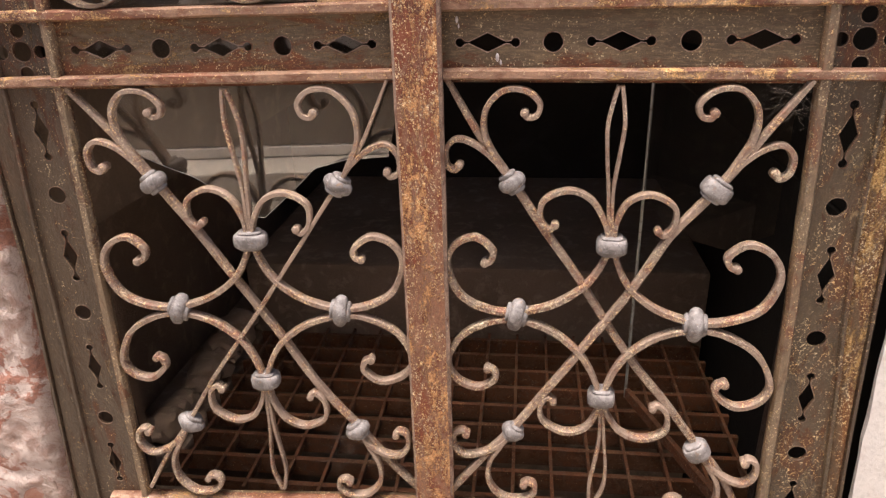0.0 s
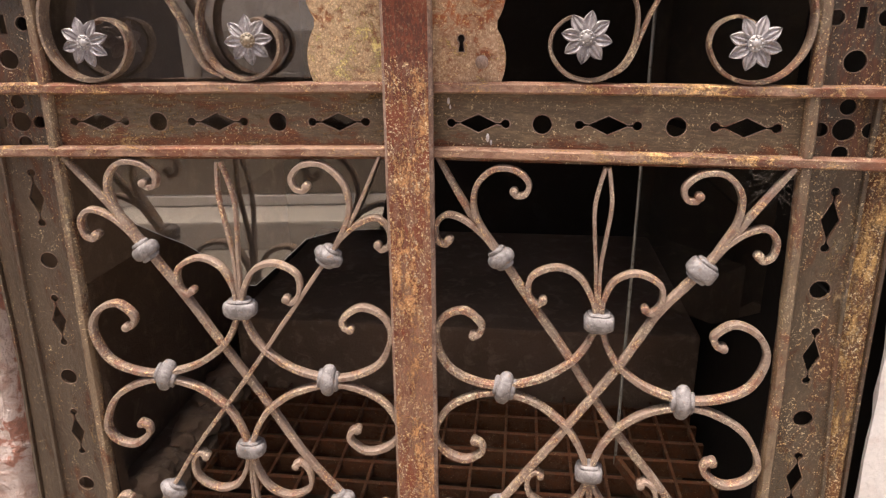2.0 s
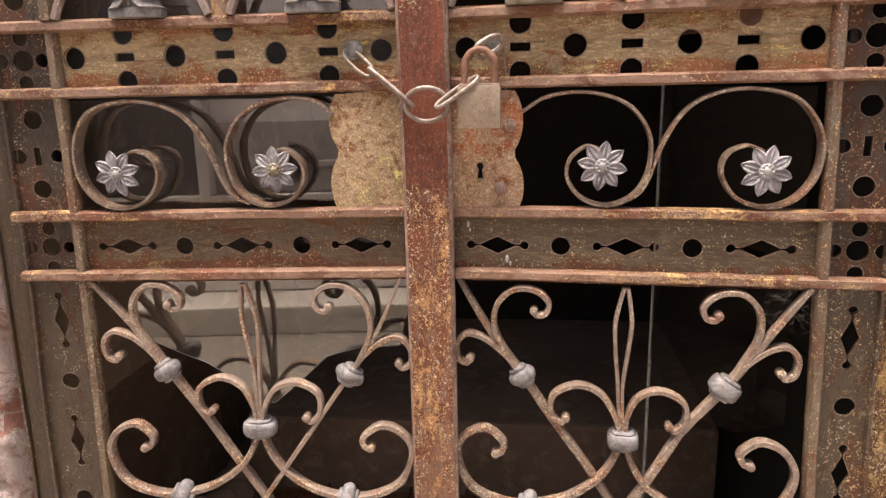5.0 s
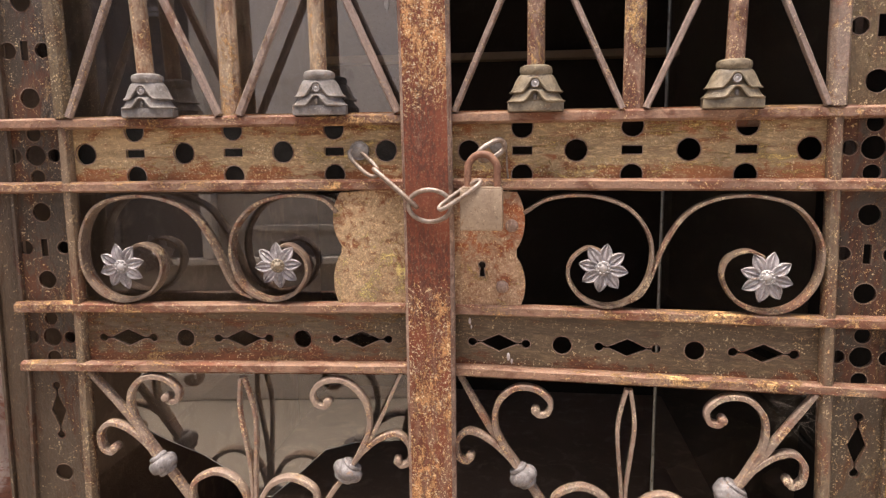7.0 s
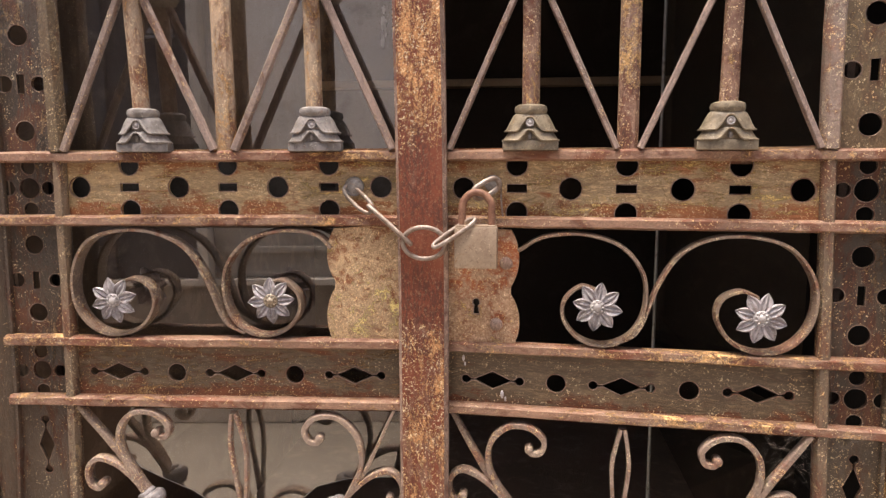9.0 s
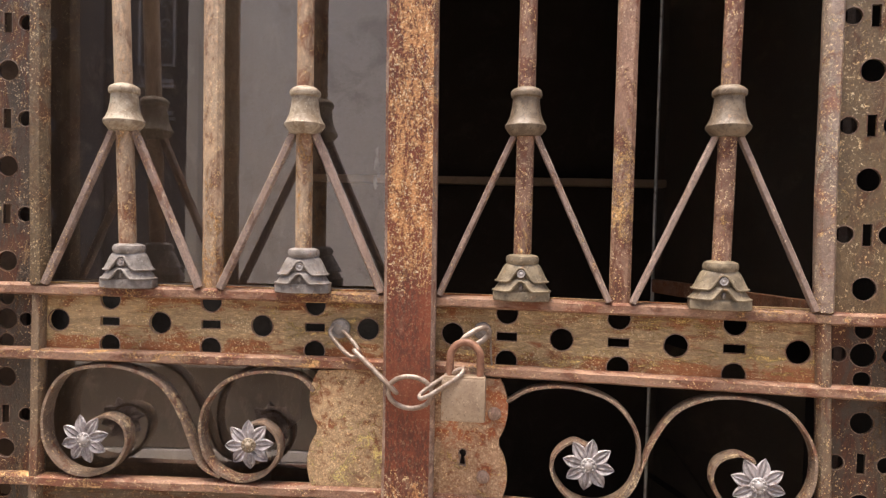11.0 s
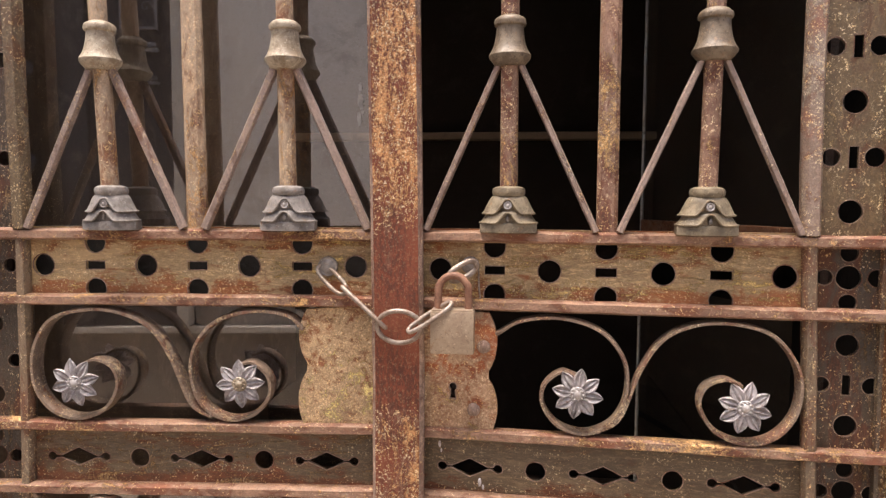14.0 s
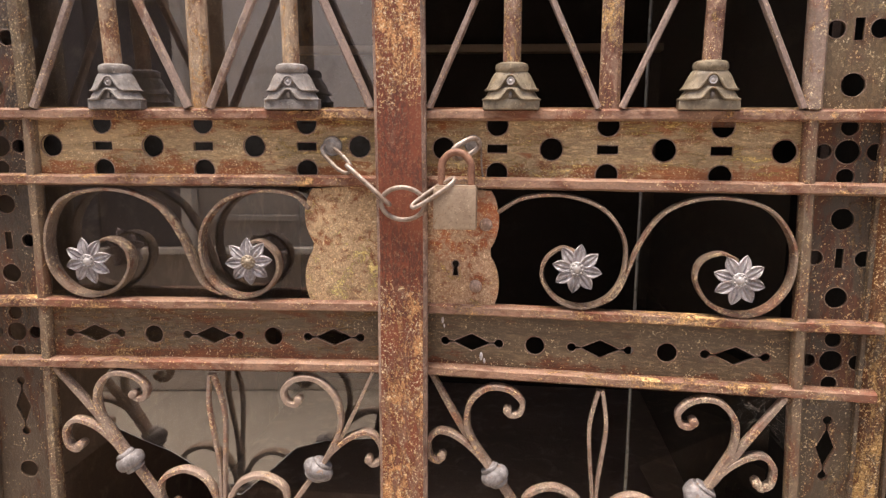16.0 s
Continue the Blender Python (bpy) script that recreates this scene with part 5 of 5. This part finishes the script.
# ---- bricks of the left wall ----
def brick_mesh(seed):
    """A worn brick, front face uneven, with rounded arrises."""
    b = bmesh.new()
    nx, nz = 9, 5
    rows = []
    for j in range(nz):
        row = []
        for i in range(nx):
            x, z = (i / (nx - 1) - 0.5) * 0.238, (j / (nz - 1) - 0.5) * 0.066
            rim = min(i, nx - 1 - i, (j if j < nz - 1 - j else nz - 1 - j))
            y = -0.007 + 0.005 * noise.noise((x * 26 + seed * 9, z * 40, seed)) + (0.0035 if rim == 0 else 0.0)
            e = 0.003 if rim == 0 else 0.0
            row.append(b.verts.new((x + e * noise.noise((x * 60, z * 60, seed + 3)), y, z + e * noise.noise((x * 60, z * 60, seed + 8)))))
        rows.append(row)
    for r0, r1 in zip(rows, rows[1:]):
        for i in range(nx - 1):
            b.faces.new((r0[i], r0[i + 1], r1[i + 1], r1[i]))
    rim = rows[0] + [r[-1] for r in rows[1:]] + rows[-1][-2::-1] + [r[0] for r in rows[-2:0:-1]]
    back = [b.verts.new((v.co.x, 0.004, v.co.z)) for v in rim]
    for k in range(len(rim)):
        b.faces.new((rim[k], rim[(k + 1) % len(rim)], back[(k + 1) % len(rim)], back[k]))
    return mesh_of("brick", b, brick_red, True)


brick_shapes = [brick_mesh(k * 3.7) for k in range(6)]
for course in range(15):
    z = 0.045 + 0.077 * course + random.uniform(-0.006, 0.006)
    for k in range(3):
        x = -0.722 - 0.25 * k + (0.0 if course % 2 else 0.118) - max(0, 0.75 - z) * 0.062
        if course % 2 == 0 and k == 0:
            x -= 0.110
        ob = new("brick", brick_shapes[(course * 3 + k * 2) % 6])
        ob.parent = wall_left
        ob.matrix_basis = pose(x, -0.0175, z, 0, random.uniform(-4, 4), 0)

# whitewashed plaster that still clings to the bricks
b = bmesh.new()
grid = []
for j in range(170):
    z = 0.02 + 0.90 * j / 169
    row = []
    for i in range(70):
        e = 0.579 + max(0, 0.75 - z) * 0.062
        x = e + 0.40 * i / 69
        p = Vector((x * 9, z * 9, 1.7))
        lay = noise.noise(p) + 0.55 * noise.noise(p * 2.3) + 0.35 * noise.noise(p * 5.1)
        step = max(-1.0, min(1.0, lay * 4 + 0.3))
        y = -0.0265 - 0.0034 * step - 0.0030 * noise.noise(p * 0.8 + Vector((0, 0, 8))) - 0.0016 * noise.noise(p * 5.7) - 0.0013 * noise.noise(p * 13)
        y += 0.020 * max(0.0, 1 - i / 3) ** 2
        row.append(b.verts.new((-x, y, z)))
    grid.append(row)
for r0, r1 in zip(grid, grid[1:]):
    for i in range(69):
        b.faces.new((r0[i], r0[i + 1], r1[i + 1], r1[i]))
part("plaster_skin", b, plaster_skin, wall_left, "flaking whitewashed plaster over brick", smooth=True)

# fallen rubble on the ledge beside the grating
def rubble(x, y, z, size, seed):
    b = bmesh.new()
    bmesh.ops.create_icosphere(b, subdivisions=3, radius=size)
    for v in b.verts:
        d = v.co.normalized()
        v.co = d * size * (1 + 0.38 * noise.noise(d * 1.6 + Vector((seed, 0, 0))) + 0.12 * noise.noise(d * 5 + Vector((seed, 3, 0))))
        v.co.z *= 0.7
    ob = part("rubble_stone", b, rubble_brown, None, smooth=True)
    ob.location = (x, y, z)
    tagged(ob, "rough broken plaster lump on the chamber floor", "rubble", "rubble beside the grating")


slab("rubble_bed", (-0.699, 0.204, -0.5), (-0.548, 1.46, 0.100), room_stone, "dusty masonry edge beside the grating", "floor", 0.01)
for k in range(9):
    rubble(-0.630 + 0.045 * random.random(), 0.235 + 0.052 * k + 0.02 * random.random(), 0.118 + 0.02 * random.random(), 0.030 + 0.022 * random.random(), k * 2.3)

# cobwebs
def cobweb(centre, spread, count, seed, straight=0.5):
    """Fine strands, most of them stretched, some slack and tangled."""
    rnd = random.Random(seed)
    b = bmesh.new()
    for _ in range(count):
        p = Vector((centre[i] + rnd.uniform(-spread[i], spread[i]) for i in range(3)))
        way = Vector((rnd.uniform(-1, 1), rnd.uniform(-0.2, 0.2), rnd.uniform(-0.8, 0.8))).normalized()
        pts = [p]
        loose = rnd.random() > straight
        for _ in range(rnd.randint(3, 6)):
            turn = 0.6 if loose else 0.30
            way = (way + Vector((rnd.uniform(-turn, turn), 0, rnd.uniform(-turn, turn)))).normalized()
            pts.append(pts[-1] + way * (rnd.uniform(0.002, 0.006) if loose else rnd.uniform(0.004, 0.010)))
        tube(b, smooth_line(pts, 4), rnd.uniform(0.00003, 0.00008), 4)
    tagged(part("cobweb", b, cobweb_mat, None), "dusty grey cobweb strands on the ironwork", "cobweb", kind="stuff")


cobweb((0.425, -0.046, 0.852), (0.040, 0.006, 0.018), 60, 4, 0.5)
cobweb((0.476, -0.048, 0.864), (0.026, 0.004, 0.014), 30, 5, 0.3)
cobweb((-0.110, -0.020, 0.330), (0.045, 0.012, 0.032), 80, 6, 0.5)
